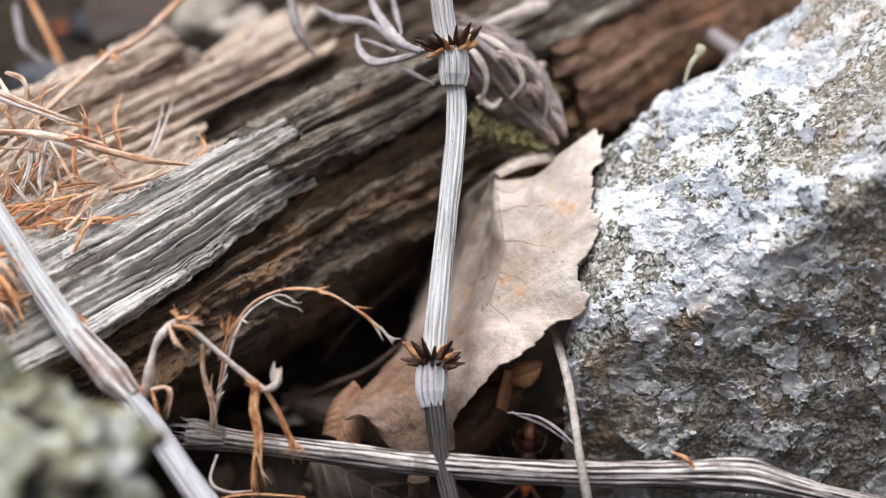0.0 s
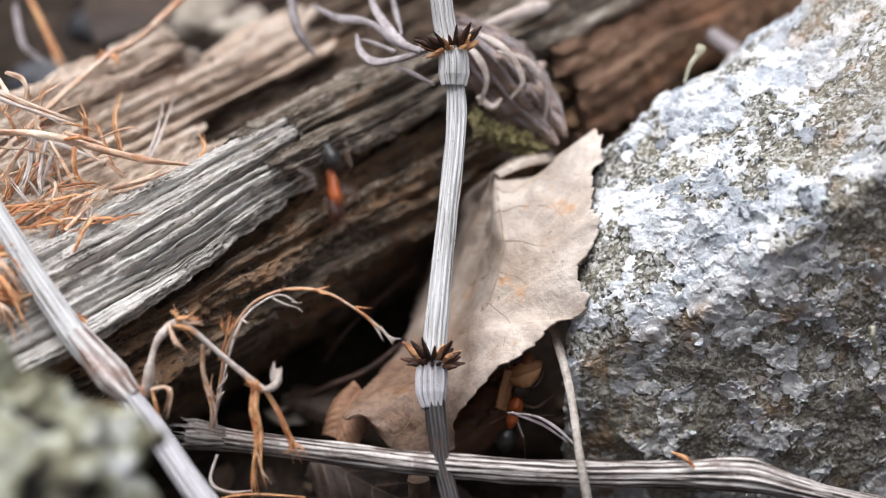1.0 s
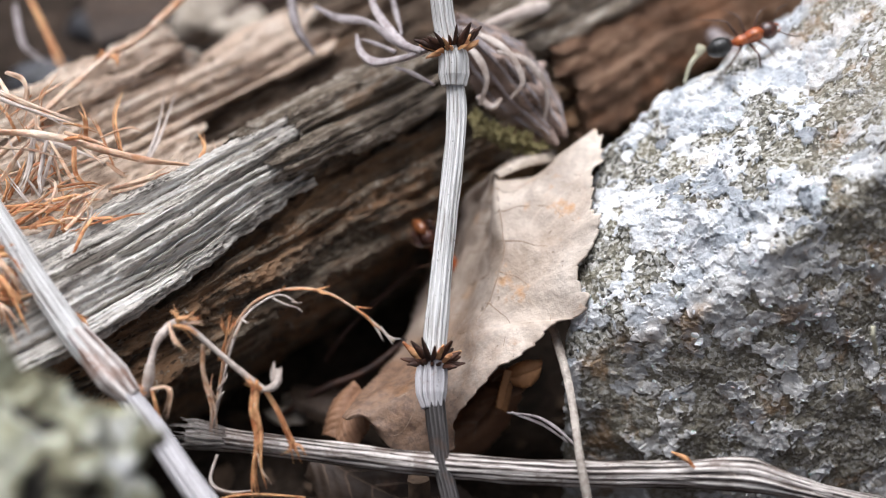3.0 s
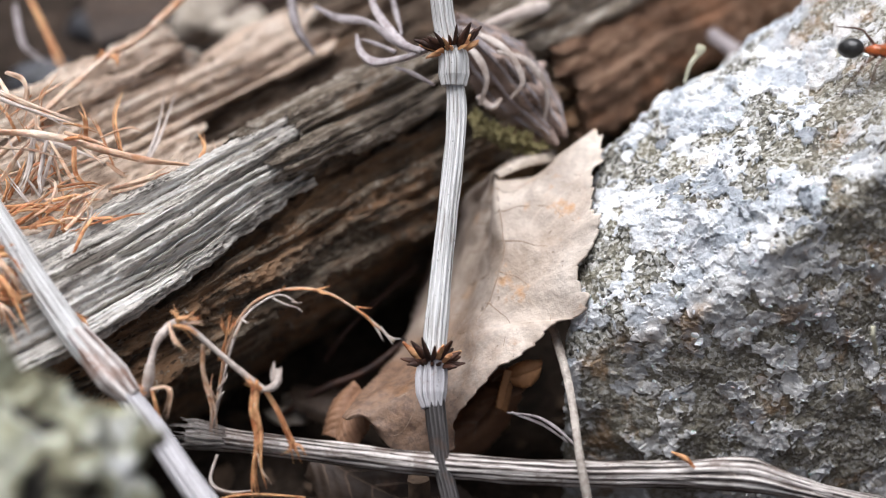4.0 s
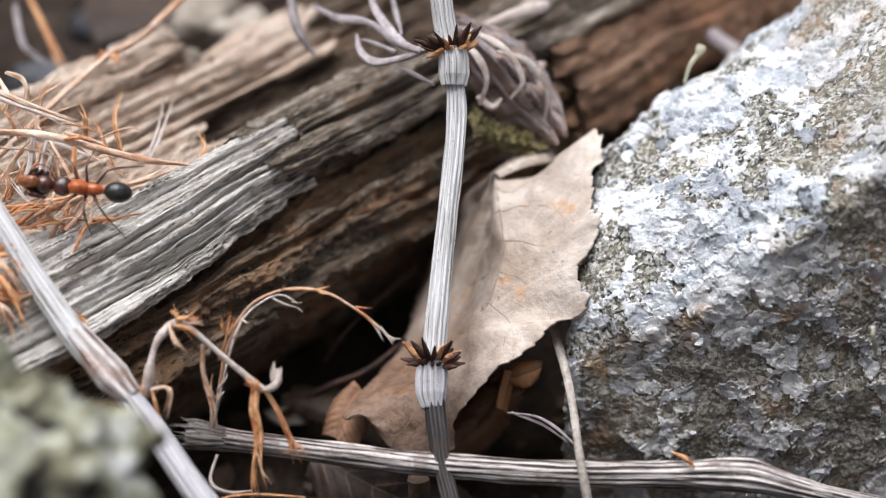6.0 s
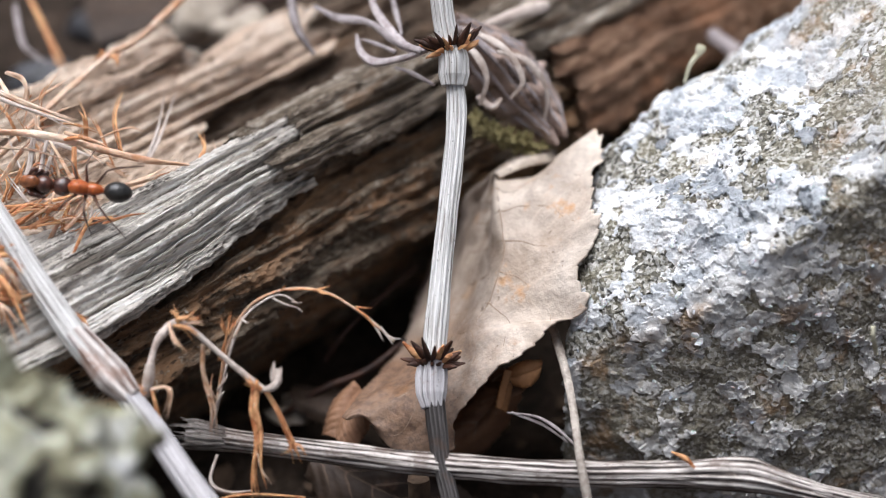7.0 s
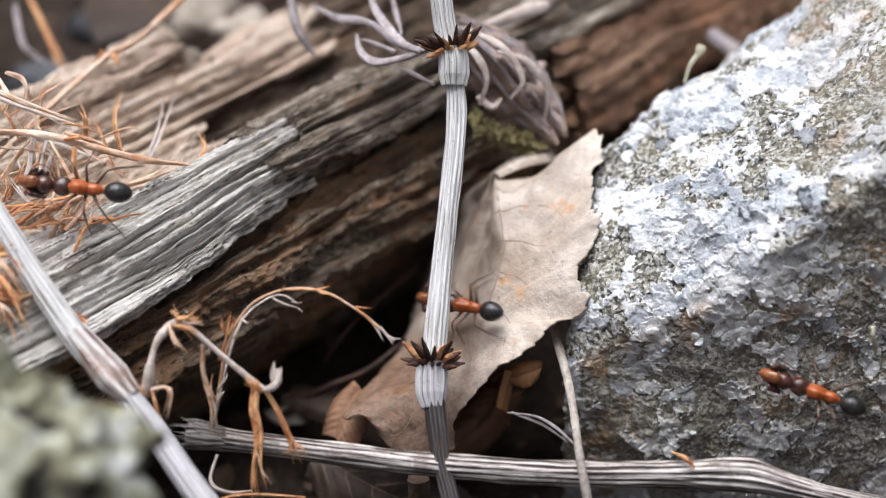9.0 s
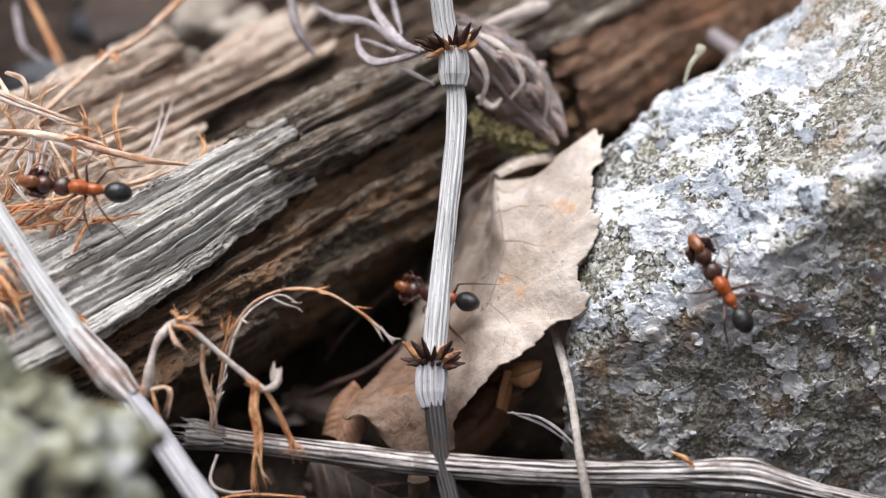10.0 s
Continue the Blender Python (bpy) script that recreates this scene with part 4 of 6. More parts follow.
def upright_stalk():
    stem = thing("horsetail_stalk", (0.7, -15.8, 12.9), "silvery dead horsetail stalk with dark toothed nodes, leaning over the log", "dead stalk")
    part("internode", tube([(-2.1, 25.1, 50.8), (-0.7, 16.9, 41.0), (-0.3, 13.8, 38.9), (0.1, 11.7, 36.3), (0.5, 10.3, 34.7)], [0.74, 0.78, 0.8, 0.8, 0.78], 60, 36, 12, 0.035, rough=0.08, seed=1), STRAW_STEM, stem)
    part("sheath", sheath([(0.6, 10.4, 35.0), (0.8, 9.7, 34.4), (0.8, 9.1, 33.5), (0.8, 8.5, 32.8)], [0.95, 1.08, 1.1, 0.86], 9, 0.3, 3.0), STRAW_STEM, stem)
    part("internode", tube([(0.8, 9.2, 33.4), (1.0, 7.7, 31.6), (0.9, 5.6, 29.8), (0.5, 2.7, 27.2), (0.1, -0.1, 24.7), (-0.3, -3.2, 21.8), (-0.7, -6.7, 18.5)],
                           [0.62, 0.72, 0.76, 0.76, 0.74, 0.78, 0.84, 0.9], 90, 40, 12, 0.05, rough=0.1, seed=2), STRAW_STEM, stem)
    part("sheath", sheath([(-0.7, -6.4, 18.8), (-0.8, -7.4, 18.0), (-0.8, -8.3, 17.2), (-0.7, -9.2, 16.5)], [0.95, 1.12, 1.1, 0.8], 9, 0.3, 5.0), DULL_SHEATH, stem, "greyish swollen sheath")
    part("internode", tube([(-0.7, -8.5, 17.1), (-0.4, -10.5, 15.6), (-0.1, -12.5, 14.1), (0.7, -15.3, 12.3), (1.9, -19.0, 9.9), (3.2, -22.0, 0.9)], [0.75, 0.72, 0.66, 0.66, 0.7, 0.7], 60, 32, 12, 0.05, rough=0.12, seed=4), DARK_STEM, stem, "blackened lower stalk")
    up = Vector((-0.0, 12.2, 37.0)) - Vector((0.7, 10.2, 34.6))
    bracts(stem, (0.7, 10.4, 35.0), up, 26, 1.8, 0.26, 0.5)
    bracts(stem, (0.7, 10.3, 34.8), up, 16, 1.5, 0.22, 0.05, 0.4, RUST)
    up = Vector((-0.3, -3.2, 21.8)) - Vector((-0.7, -6.5, 18.7))
    bracts(stem, (-0.7, -6.5, 18.7), up, 22, 1.85, 0.25, 0.45, 0.2)
    bracts(stem, (-0.7, -6.7, 18.5), up, 16, 1.6, 0.22, 0.0, 0.5, BRACT)


def slanting_stalk():
    stem = thing("horsetail_stalk", (-15.7, -20.9, 17.8), "pale dead horsetail stalk slanting over the log end", "dead stalk")
    part("internode", tube([(-34.4, -1.1, 32.8), (-31.8, -3.7, 30.5), (-28.9, -7.0, 27.3), (-26.1, -9.9, 24.6), (-23.6, -11.9, 22.6)], [0.78, 0.8, 0.85, 0.95, 1.05], 70, 36, 10, 0.05, rough=0.1, seed=6), STRAW_STEM, stem)
    part("sheath", sheath([(-26.1, -9.9, 24.6), (-24.6, -11.1, 23.5), (-23.2, -12.2, 22.4), (-21.9, -13.2, 21.4)], [0.95, 1.12, 1.2, 0.85], 7, 0.3, 7.0), FADED_STEM, stem, "lilac-brown fraying sheath")
    part("internode", tube([(-22.6, -12.7, 21.8), (-20.3, -15.0, 20.1), (-17.8, -18.2, 18.6), (-14.9, -21.7, 16.8), (-11.7, -25.3, 14.1), (-8.3, -28.6, 8.6), (-4.9, -31.8, 0.1)], [0.8, 0.9, 0.92, 0.95, 0.95, 0.95, 0.95], 80, 36, 10, 0.04, rough=0.08, seed=8), DULL_SHEATH, stem)
    for k, pts in enumerate(([(-23.0, -12.9, 21.9), (-21.9, -13.1, 21.6), (-21.2, -12.6, 21.4)], [(-22.2, -12.2, 21.3), (-21.2, -11.8, 21.2), (-20.4, -11.8, 20.8)])):
        tuft_parts("bract", pts, 0.22, 4, 0.25, k, RUST, stem)


def lying_stalk():
    stem = thing("horsetail_stalk", (4.8, -12.8, 12.7), "grey-brown ribbed dead stalk lying across the litter", "dead stalk")
    part("internode", tube([(-18.7, -11.0, 15.5), (-15.0, -11.3, 15.2), (-7.6, -11.9, 14.5), (0.7, -12.5, 13.8), (8.9, -13.1, 13.7), (17.0, -13.4, 13.9), (21.1, -13.6, 14.0)],
                           [1.0, 0.82, 0.8, 0.88, 0.9, 0.95, 1.05], 110, 44, 13, 0.07, rough=0.12, seed=9), OLD_STEM, stem)
    part("sheath", tube([(16.2, -13.4, 14.0), (19.9, -13.5, 14.1), (22.3, -13.6, 14.0), (25.2, -14.1, 13.4), (28.1, -14.6, 12.8)], [0.8, 1.13, 1.2, 0.85, 0.6], 50, 40, 11, 0.09, rough=0.15, seed=10), OLD_STEM, stem)
    part("internode", tube([(25.2, -14.0, 13.5), (28.5, -14.6, 12.9), (32.6, -15.1, 12.2), (37.5, -15.9, 11.2)], [0.62, 0.6, 0.62, 0.65], 40, 32, 11, 0.07, rough=0.1, seed=11), OLD_STEM, stem)
    rnd = random.Random(3)
    p0, p1 = Vector((-15.8, -11.3, 15.5)), Vector((-19.7, -11.0, 15.9))
    side, lift = Vector((0, -0.64, 0.77)), Vector((0, 0.77, 0.64))
    for k in range(14):
        a = 2 * math.pi * k / 14
        out = lift * math.cos(a) + side * math.sin(a)
        e = p1 + out * rnd.uniform(0.5, 1.15) + Vector((rnd.uniform(-0.5, 1.8), 0, 0))
        tuft_parts("frayed_fibre", [p0 + out * 0.62, p0.lerp(p1, 0.5) + out * 0.92, e], 0.24, 2, 0.14, k, OLD_STEM, stem)
    part("husk", tube([(16.5, -12.9, 15.7), (17.4, -13.5, 15.7), (18.1, -14.1, 15.3)], [0.08, 0.22, 0.1], 10, 6), RUST, stem)


def twig(points, radii, material, name="dry_twig", label="thin dry twig caught in the litter", category="twig", n=36, seg=8, rough=0.25, seed=0.0, spikes=(), group="dry twigs", flat=1.0):
    low = min(points, key=lambda p: p[2])
    ob = thing(name, low, label, category, group)
    part("stalk", tube(points, radii, n * 2, seg, rough=rough * 1.8, seed=seed, flat=flat), material, ob)
    for k, s in enumerate(spikes):
        m = s[2] if len(s) > 2 else material
        wide = max(s[1])
        if m in (RUST, STRAW) and wide > 0.15:
            tuft_parts("side_shoot", s[0], wide * 0.42, 6, wide * 0.75, k + int(seed * 7), m, ob)
        else:
            part("side_shoot", tube(s[0], s[1], 14, 6, rough=0.5, seed=k), m, ob)
    return ob


upright_stalk()
slanting_stalk()
lying_stalk()

# arching sprig over the hollow
twig([(-17.0, -11.7, 14.8), (-16.3, -9.9, 18.5), (-15.7, -8.4, 21.0), (-14.9, -7.3, 23.0), (-13.6, -6.3, 24.3), (-11.3, -5.7, 25.0), (-8.7, -5.8, 24.9), (-6.3, -6.6, 23.9), (-4.6, -7.5, 22.9), (-3.5, -8.1, 22.1)],
     [0.09, 0.12, 0.13, 0.12, 0.09, 0.1, 0.12, 0.11, 0.06], STRAW, label="arching rusty sprig with tiny side shoots", n=80, rough=0.4,
     spikes=[([(-16.7, -11.2, 16.3), (-16.0, -10.0, 19.2), (-15.3, -8.5, 21.6), (-14.4, -7.2, 23.5), (-12.8, -6.4, 24.6), (-11.5, -6.2, 24.9), (-10.3, -6.7, 24.4)], [0.08, 0.11, 0.1, 0.1, 0.08, 0.07, 0.03], PALE_TWIG),
             ([(-12.3, -6.3, 24.7), (-11.3, -6.7, 24.4), (-10.5, -6.8, 24.2), (-10.1, -7.1, 24.0)], [0.07, 0.1, 0.08, 0.02], PALE_TWIG), ([(-10.9, -6.6, 24.6), (-10.5, -6.7, 24.6), (-10.1, -6.7, 24.6)], [0.07, 0.06, 0.02], PALE_TWIG),
             ([(-11.7, -5.9, 25.0), (-11.4, -5.8, 25.3), (-11.3, -5.8, 25.5)], [0.08, 0.06, 0.02], RUST), ([(-11.5, -5.8, 25.0), (-9.9, -5.8, 25.1), (-8.8, -5.9, 25.0), (-7.5, -6.3, 24.6)], [0.06, 0.1, 0.12, 0.04], RUST),
             ([(-9.3, -5.8, 24.9), (-8.7, -5.8, 25.2), (-8.1, -5.7, 25.3)], [0.1, 0.09, 0.02], RUST), ([(-9.1, -5.8, 24.9), (-8.6, -6.2, 25.0), (-8.3, -6.2, 25.0)], [0.09, 0.06, 0.02], RUST),
             ([(-6.3, -6.5, 24.0), (-5.7, -6.6, 24.0), (-5.1, -6.6, 24.0)], [0.11, 0.08, 0.02], RUST), ([(-6.3, -6.6, 24.0), (-5.5, -7.1, 23.6), (-4.9, -7.6, 23.1)], [0.08, 0.11, 0.05], RUST),
             ([(-5.2, -7.1, 23.3), (-4.6, -7.7, 22.6), (-4.3, -8.1, 22.1)], [0.1, 0.08, 0.02], PALE_TWIG), ([(-4.1, -7.8, 22.5), (-3.5, -8.0, 22.3), (-3.0, -8.0, 22.3)], [0.08, 0.06, 0.02], PALE_TWIG),
             ([(-4.5, -7.5, 23.0), (-4.1, -7.9, 22.6), (-3.6, -8.4, 22.1)], [0.08, 0.09, 0.02], PALE_TWIG),
             ([(-14.4, -7.3, 23.5), (-14.1, -7.6, 23.5), (-13.9, -7.6, 23.5)], [0.08, 0.06, 0.02], PALE_TWIG), ([(-15.1, -8.1, 22.4), (-14.6, -7.8, 23.2), (-14.5, -7.4, 23.6)], [0.06, 0.07, 0.02], STRAW),
             ([(-16.1, -8.9, 20.9), (-15.7, -8.4, 22.1), (-15.6, -7.6, 23.3)], [0.1, 0.26, 0.16], RUST), ([(-15.6, -7.9, 22.7), (-15.8, -7.7, 23.3), (-15.9, -7.4, 23.8)], [0.2, 0.18, 0.05], RUST),
             ([(-15.5, -7.9, 22.7), (-15.4, -7.3, 23.3), (-15.3, -6.9, 24.1)], [0.2, 0.18, 0.05], RUST), ([(-15.4, -7.9, 22.6), (-15.1, -7.5, 23.1), (-14.8, -7.2, 23.8)], [0.16, 0.14, 0.04], RUST),
             ([(-16.3, -9.9, 19.0), (-15.7, -9.9, 20.0), (-15.5, -9.6, 20.4)], [0.1, 0.08, 0.02], PALE_TWIG), ([(-16.4, -10.7, 18.1), (-16.0, -10.6, 19.1), (-15.7, -10.4, 19.4)], [0.12, 0.09, 0.02], PALE_TWIG), ([(-16.4, -10.4, 18.4), (-16.7, -10.3, 19.5), (-16.6, -9.6, 20.3)], [0.12, 0.09, 0.02], STRAW)])
# bent sprig with hanging rusty bracts
twig([(-21.1, -12.0, 20.5), (-20.8, -10.7, 22.1), (-20.2, -9.5, 23.6), (-18.9, -8.7, 24.5), (-17.6, -9.2, 24.0), (-15.5, -10.0, 22.2), (-12.8, -11.1, 20.1)], [0.3, 0.29, 0.22, 0.36, 0.27, 0.22, 0.21, 0.24, 0.28], PALE_TWIG,
     label="bent dry sprig with hanging rusty bracts", n=60, rough=0.12,
     spikes=[([(-18.9, -8.8, 24.9), (-17.9, -8.9, 25.1), (-17.3, -8.7, 25.3)], [0.3, 0.22, 0.04], RUST), ([(-19.4, -9.0, 24.6), (-19.1, -9.8, 24.0), (-18.6, -10.5, 23.2)], [0.3, 0.36, 0.05], STRAW),
             ([(-18.7, -9.0, 24.7), (-18.9, -8.7, 25.3), (-19.2, -8.4, 25.6)], [0.25, 0.16, 0.04], RUST),
             ([(-13.3, -11.0, 20.7), (-13.4, -12.3, 19.6), (-13.2, -13.4, 18.0), (-13.5, -14.8, 16.0), (-13.3, -16.1, 14.1)], [0.42, 0.62, 0.42, 0.24, 0.16], RUST),
             ([(-12.7, -11.3, 20.4), (-11.7, -12.5, 19.3), (-10.8, -13.6, 17.6), (-10.3, -14.2, 16.4)], [0.42, 0.3, 0.3, 0.1], RUST),
             ([(-10.8, -13.6, 17.6), (-10.9, -14.2, 17.3), (-11.4, -14.5, 17.0)], [0.2, 0.16, 0.04], RUST), ([(-10.6, -13.7, 17.4), (-10.1, -14.1, 17.5), (-9.8, -14.5, 17.0)], [0.2, 0.14, 0.04], RUST),
             ([(-13.3, -14.1, 17.0), (-12.9, -15.2, 16.1), (-12.2, -15.8, 15.5)], [0.16, 0.14, 0.03], STRAW), ([(-13.0, -11.3, 20.4), (-13.6, -11.6, 21.0), (-14.0, -11.4, 21.1)], [0.3, 0.2, 0.04], RUST),
             ([(-17.1, -9.6, 23.2), (-17.1, -10.6, 21.4), (-16.5, -11.8, 19.2), (-16.5, -12.9, 16.3)], [0.28, 0.34, 0.3, 0.34, 0.12], STRAW),
             ([(-20.9, -12.1, 21.1), (-19.7, -12.1, 21.4), (-19.2, -12.4, 21.0), (-19.5, -13.3, 19.4)], [0.26, 0.2, 0.3, 0.06], STRAW), ([(-20.6, -12.1, 21.1), (-20.3, -13.0, 20.3), (-20.0, -13.7, 19.2)], [0.3, 0.34, 0.06], RUST),
             ([(-21.2, -12.2, 20.7), (-20.9, -11.6, 21.7), (-20.8, -10.9, 22.5)], [0.34, 0.38, 0.3], PALE_TWIG), ([(-22.3, -12.5, 21.0), (-21.5, -12.5, 21.3), (-20.8, -12.2, 21.3)], [0.3, 0.4, 0.2], RUST),
             ([(-18.2, -9.0, 24.6), (-17.4, -9.2, 24.9), (-17.0, -9.3, 24.8)], [0.24, 0.2, 0.04], STRAW), ([(-19.2, -8.9, 24.5), (-18.2, -9.2, 24.5), (-17.4, -9.3, 23.8)], [0.3, 0.36, 0.24], RUST)])
twig([(-12.7, -11.5, 20.6), (-12.1, -11.7, 21.0), (-11.7, -11.3, 21.4), (-11.8, -10.8, 22.0)], [0.2, 0.3, 0.3, 0.1], PALE_TWIG, "husk", "small cream husk with forked tip", "husk", 16, 8, 0.1, group="",
     spikes=[([(-12.0, -11.3, 21.4), (-12.0, -10.9, 21.9), (-12.0, -10.5, 22.4)], [0.16, 0.12, 0.02]), ([(-12.1, -11.4, 21.3), (-12.2, -11.1, 21.6), (-12.2, -10.7, 22.1)], [0.12, 0.09, 0.02]), ([(-11.7, -11.3, 21.4), (-11.5, -11.0, 21.8), (-11.5, -10.7, 22.1)], [0.12, 0.09, 0.02])])
twig([(-16.4, -12.4, 14.9), (-16.8, -14.0, 14.2), (-16.3, -14.9, 14.0), (-15.2, -15.1, 13.8), (-13.7, -15.0, 13.9)], [0.14, 0.13, 0.15, 0.1, 0.05], PALE_TWIG, seed=4)
twig([(-17.7, -15.3, 12.0), (-15.6, -15.3, 13.5), (-13.2, -15.2, 13.7), (-9.9, -15.3, 13.5)], [0.1, 0.12, 0.12, 0.06], RUST, seed=5)
# thin stalk leaning on the boulder
twig([(7.6, 3.9, 14.7), (8.3, -0.0, 16.2), (9.0, -4.3, 16.6), (9.5, -8.3, 16.4), (9.8, -13.1, 15.9), (10.5, -16.2, 13.3), (11.3, -19.4, 10.3), (13.0, -23.2, 1.0)], [0.26, 0.3, 0.33, 0.31, 0.33, 0.36, 0.36], GREY_STALK, "grass_stalk",
     "thin grey grass stalk leaning against the boulder", "dead stalk", 60, 14, 0.12, group="")
twig([(4.9, -5.3, 12.2), (7.1, -6.5, 12.9), (8.7, -7.7, 12.7), (10.2, -9.1, 12.0)], [0.1, 0.13, 0.12, 0.09], LILAC_GREY, seed=7, spikes=[([(5.2, -5.5, 12.4), (7.5, -6.8, 12.4), (9.4, -8.2, 11.9)], [0.12, 0.12, 0.08])])
# dark twigs in the hollow
twig([(-13.0, 2.1, 4.7), (-9.7, 2.7, 7.0), (-6.1, 3.7, 8.2), (-2.9, 6.0, 9.4)], [0.25, 0.3, 0.25, 0.18], BRACT, seed=8)
twig([(-9.7, 6.3, 6.7), (-8.1, 7.8, 8.4), (-5.8, 10.1, 9.5), (-2.1, 12.9, 11.4)], [0.2, 0.22, 0.18, 0.14], BRACT, seed=9)
twig([(-1.8, -11.0, 7.8), (-1.7, -10.9, 9.5), (-1.8, -10.6, 10.6)], [0.8, 0.85, 0.85], CRUMB, "stalk_stub", "short broken brown stub of a stalk", "dead stalk", 20, 20, 0.2, group="")

# grey tendrils by the upper node
for pts, rad in (([(-12.5, 24.6, 31.5), (-12.2, 22.6, 30.7), (-11.6, 20.4, 29.7), (-10.3, 19.2, 28.2)], [0.36, 0.4, 0.38, 0.22]),
                 ([(-10.3, 21.7, 31.2), (-8.3, 20.3, 31.0), (-5.7, 18.3, 31.8), (-3.4, 14.8, 32.3), (-1.7, 11.5, 33.8)], [0.18, 0.36, 0.4, 0.42, 0.3]),
                 ([(-6.2, 22.9, 32.6), (-5.4, 19.9, 32.2), (-4.2, 17.2, 32.1), (-2.7, 13.8, 32.7), (-1.2, 11.1, 34.2)], [0.3, 0.38, 0.45, 0.4, 0.25]),
                 ([(-6.8, 17.7, 31.1), (-6.4, 16.0, 30.7), (-5.2, 14.7, 30.6), (-3.1, 13.2, 32.0), (-0.9, 11.2, 34.3)], [0.16, 0.38, 0.42, 0.34, 0.25]),
                 ([(-4.5, 23.7, 32.1), (-3.8, 20.7, 31.6), (-3.2, 16.9, 31.7)], [0.3, 0.3, 0.14]),
                 ([(-6.4, 17.9, 30.6), (-5.1, 16.8, 30.8), (-3.7, 14.4, 31.8)], [0.1, 0.28, 0.2]),
                 ([(-3.7, 16.1, 29.1), (-2.4, 14.1, 30.0), (-0.7, 10.3, 31.6)], [0.14, 0.22, 0.16])):
    twig(pts, [0.78 * q for q in rad], LILAC_GREY, "tendril", "greyish dried tendril curling by the stalk", "tendril", rough=0.3, seed=rad[0] * 9, group="tendrils")
twig([(-20.3, 44.6, 14.9), (-15.2, 47.6, 15.4), (-7.8, 51.1, 16.4)], [0.5, 0.6, 0.5], BRACT, seed=31)
twig([(-11.5, 39.2, 17.9), (-5.4, 41.9, 17.9), (0.8, 45.3, 18.8)], [0.4, 0.5, 0.4], DARK_STEM, seed=32)
twig([(2.8, 22.6, 28.4), (5.4, 24.9, 28.0), (8.6, 27.3, 27.8)], [0.3, 0.6, 0.45], PALE_TWIG, label="pale broken twig on the log", seed=12)
twig([(16.6, 43.6, 19.9), (20.7, 39.2, 19.4), (23.4, 35.4, 19.5), (25.9, 31.7, 19.7)], [0.9, 0.9, 0.8, 0.7], LILAC_GREY, label="thick greyish twig behind the boulder", seed=13)
twig([(21.4, 50.4, 15.6), (19.3, 43.6, 13.7), (19.5, 36.9, 12.0)], [0.7, 0.6, 0.6], BRACT, seed=14)


# dried calyx hanging behind the upper node
def dried_calyx():
    pts = dict(mid=[(0.7, 19.2, 31.3), (3.8, 16.9, 30.2), (6.8, 15.7, 27.2), (8.9, 15.3, 23.5)], right=[(1.2, 21.1, 30.5), (5.3, 21.1, 28.9), (8.3, 19.9, 25.9), (9.4, 16.3, 23.2)],
               left=[(0.9, 19.4, 30.1), (2.2, 18.2, 27.1), (4.4, 17.0, 24.0), (8.0, 15.7, 22.5)])
    ob = thing("dried_calyx", pts["mid"][-1], "papery brown-grey dried calyx with pale ribs", "dead flower")
    g = leaf_blade(pts["mid"], pts["right"], pts["left"], 90, 50, 5, 0.12, 1.4, 33.0, crumple=2.6)
    part("shell", sheet(g, 0.16), LEAF_LILAC, ob)
    for j in (5, 12, 19, 26, 33, 40, 46):
        part("rib", tube([g[i][j] + np.array((0, -0.12, 0.12)) for i in range(2, 88, 9)], [0.1, 0.18, 0.16, 0.08], 40, 7, rough=0.6, seed=j), LILAC_GREY, ob, "pale rib")


dried_calyx()


def moss_strand(points, n, seed, label):
    """A trailing shoot set with tiny leaves."""
    r2 = random.Random(seed)
    low = min(points, key=lambda p: p[2])
    ob = thing("moss_shoot", low, label, "moss", "moss")
    line = curve(points, n)
    tips = []
    for p in line:
        for _ in range(3):
            d = np.array([r2.gauss(0, 1), r2.gauss(0, 1), r2.gauss(0.3, 1)])
            d /= np.linalg.norm(d)
            tips.append(tube([p, p + d * 0.45, p + d * 0.9 + np.array((0, 0, 0.15))], [0.1, 0.22, 0.02], 5, 5, flat=0.4))
    part("stem", tube(points, [0.16, 0.2, 0.12], 30, 6, rough=0.4), MOSS, ob)
    part("leaf_cover", joined(*tips), MOSS, ob)


for pts, rad in (([(0.7, 16.7, 31.4), (2.5, 15.1, 31.1), (3.4, 13.9, 29.6), (2.9, 13.4, 27.5)], [0.2, 0.3, 0.2]), ([(1.6, 17.2, 32.1), (4.7, 15.4, 31.5), (6.2, 14.3, 29.3), (5.3, 13.7, 27.9)], [0.2, 0.3, 0.15]),
                 ([(4.2, 16.1, 30.7), (6.7, 15.5, 30.1), (8.2, 14.8, 27.6), (8.0, 14.2, 25.3)], [0.15, 0.28, 0.12]), ([(2.7, 14.6, 27.4), (3.8, 13.7, 27.1), (4.6, 14.1, 27.6)], [0.3, 0.4, 0.15])):
    twig(pts, rad, PALE_TWIG, "tendril", "pale curled strip peeling off the dried calyx", "tendril", rough=0.4, seed=rad[1] * 7, group="tendrils", flat=0.5)
moss_strand([(2.3, 16.1, 24.5), (3.9, 14.5, 24.2), (5.9, 14.1, 23.7), (8.2, 14.4, 22.5)], 34, 3, "olive moss shoot hanging under the dried calyx")
moss_strand([(3.0, 16.0, 22.8), (4.8, 14.7, 22.9), (7.1, 14.2, 22.3)], 26, 5, "olive moss shoot hanging under the dried calyx")


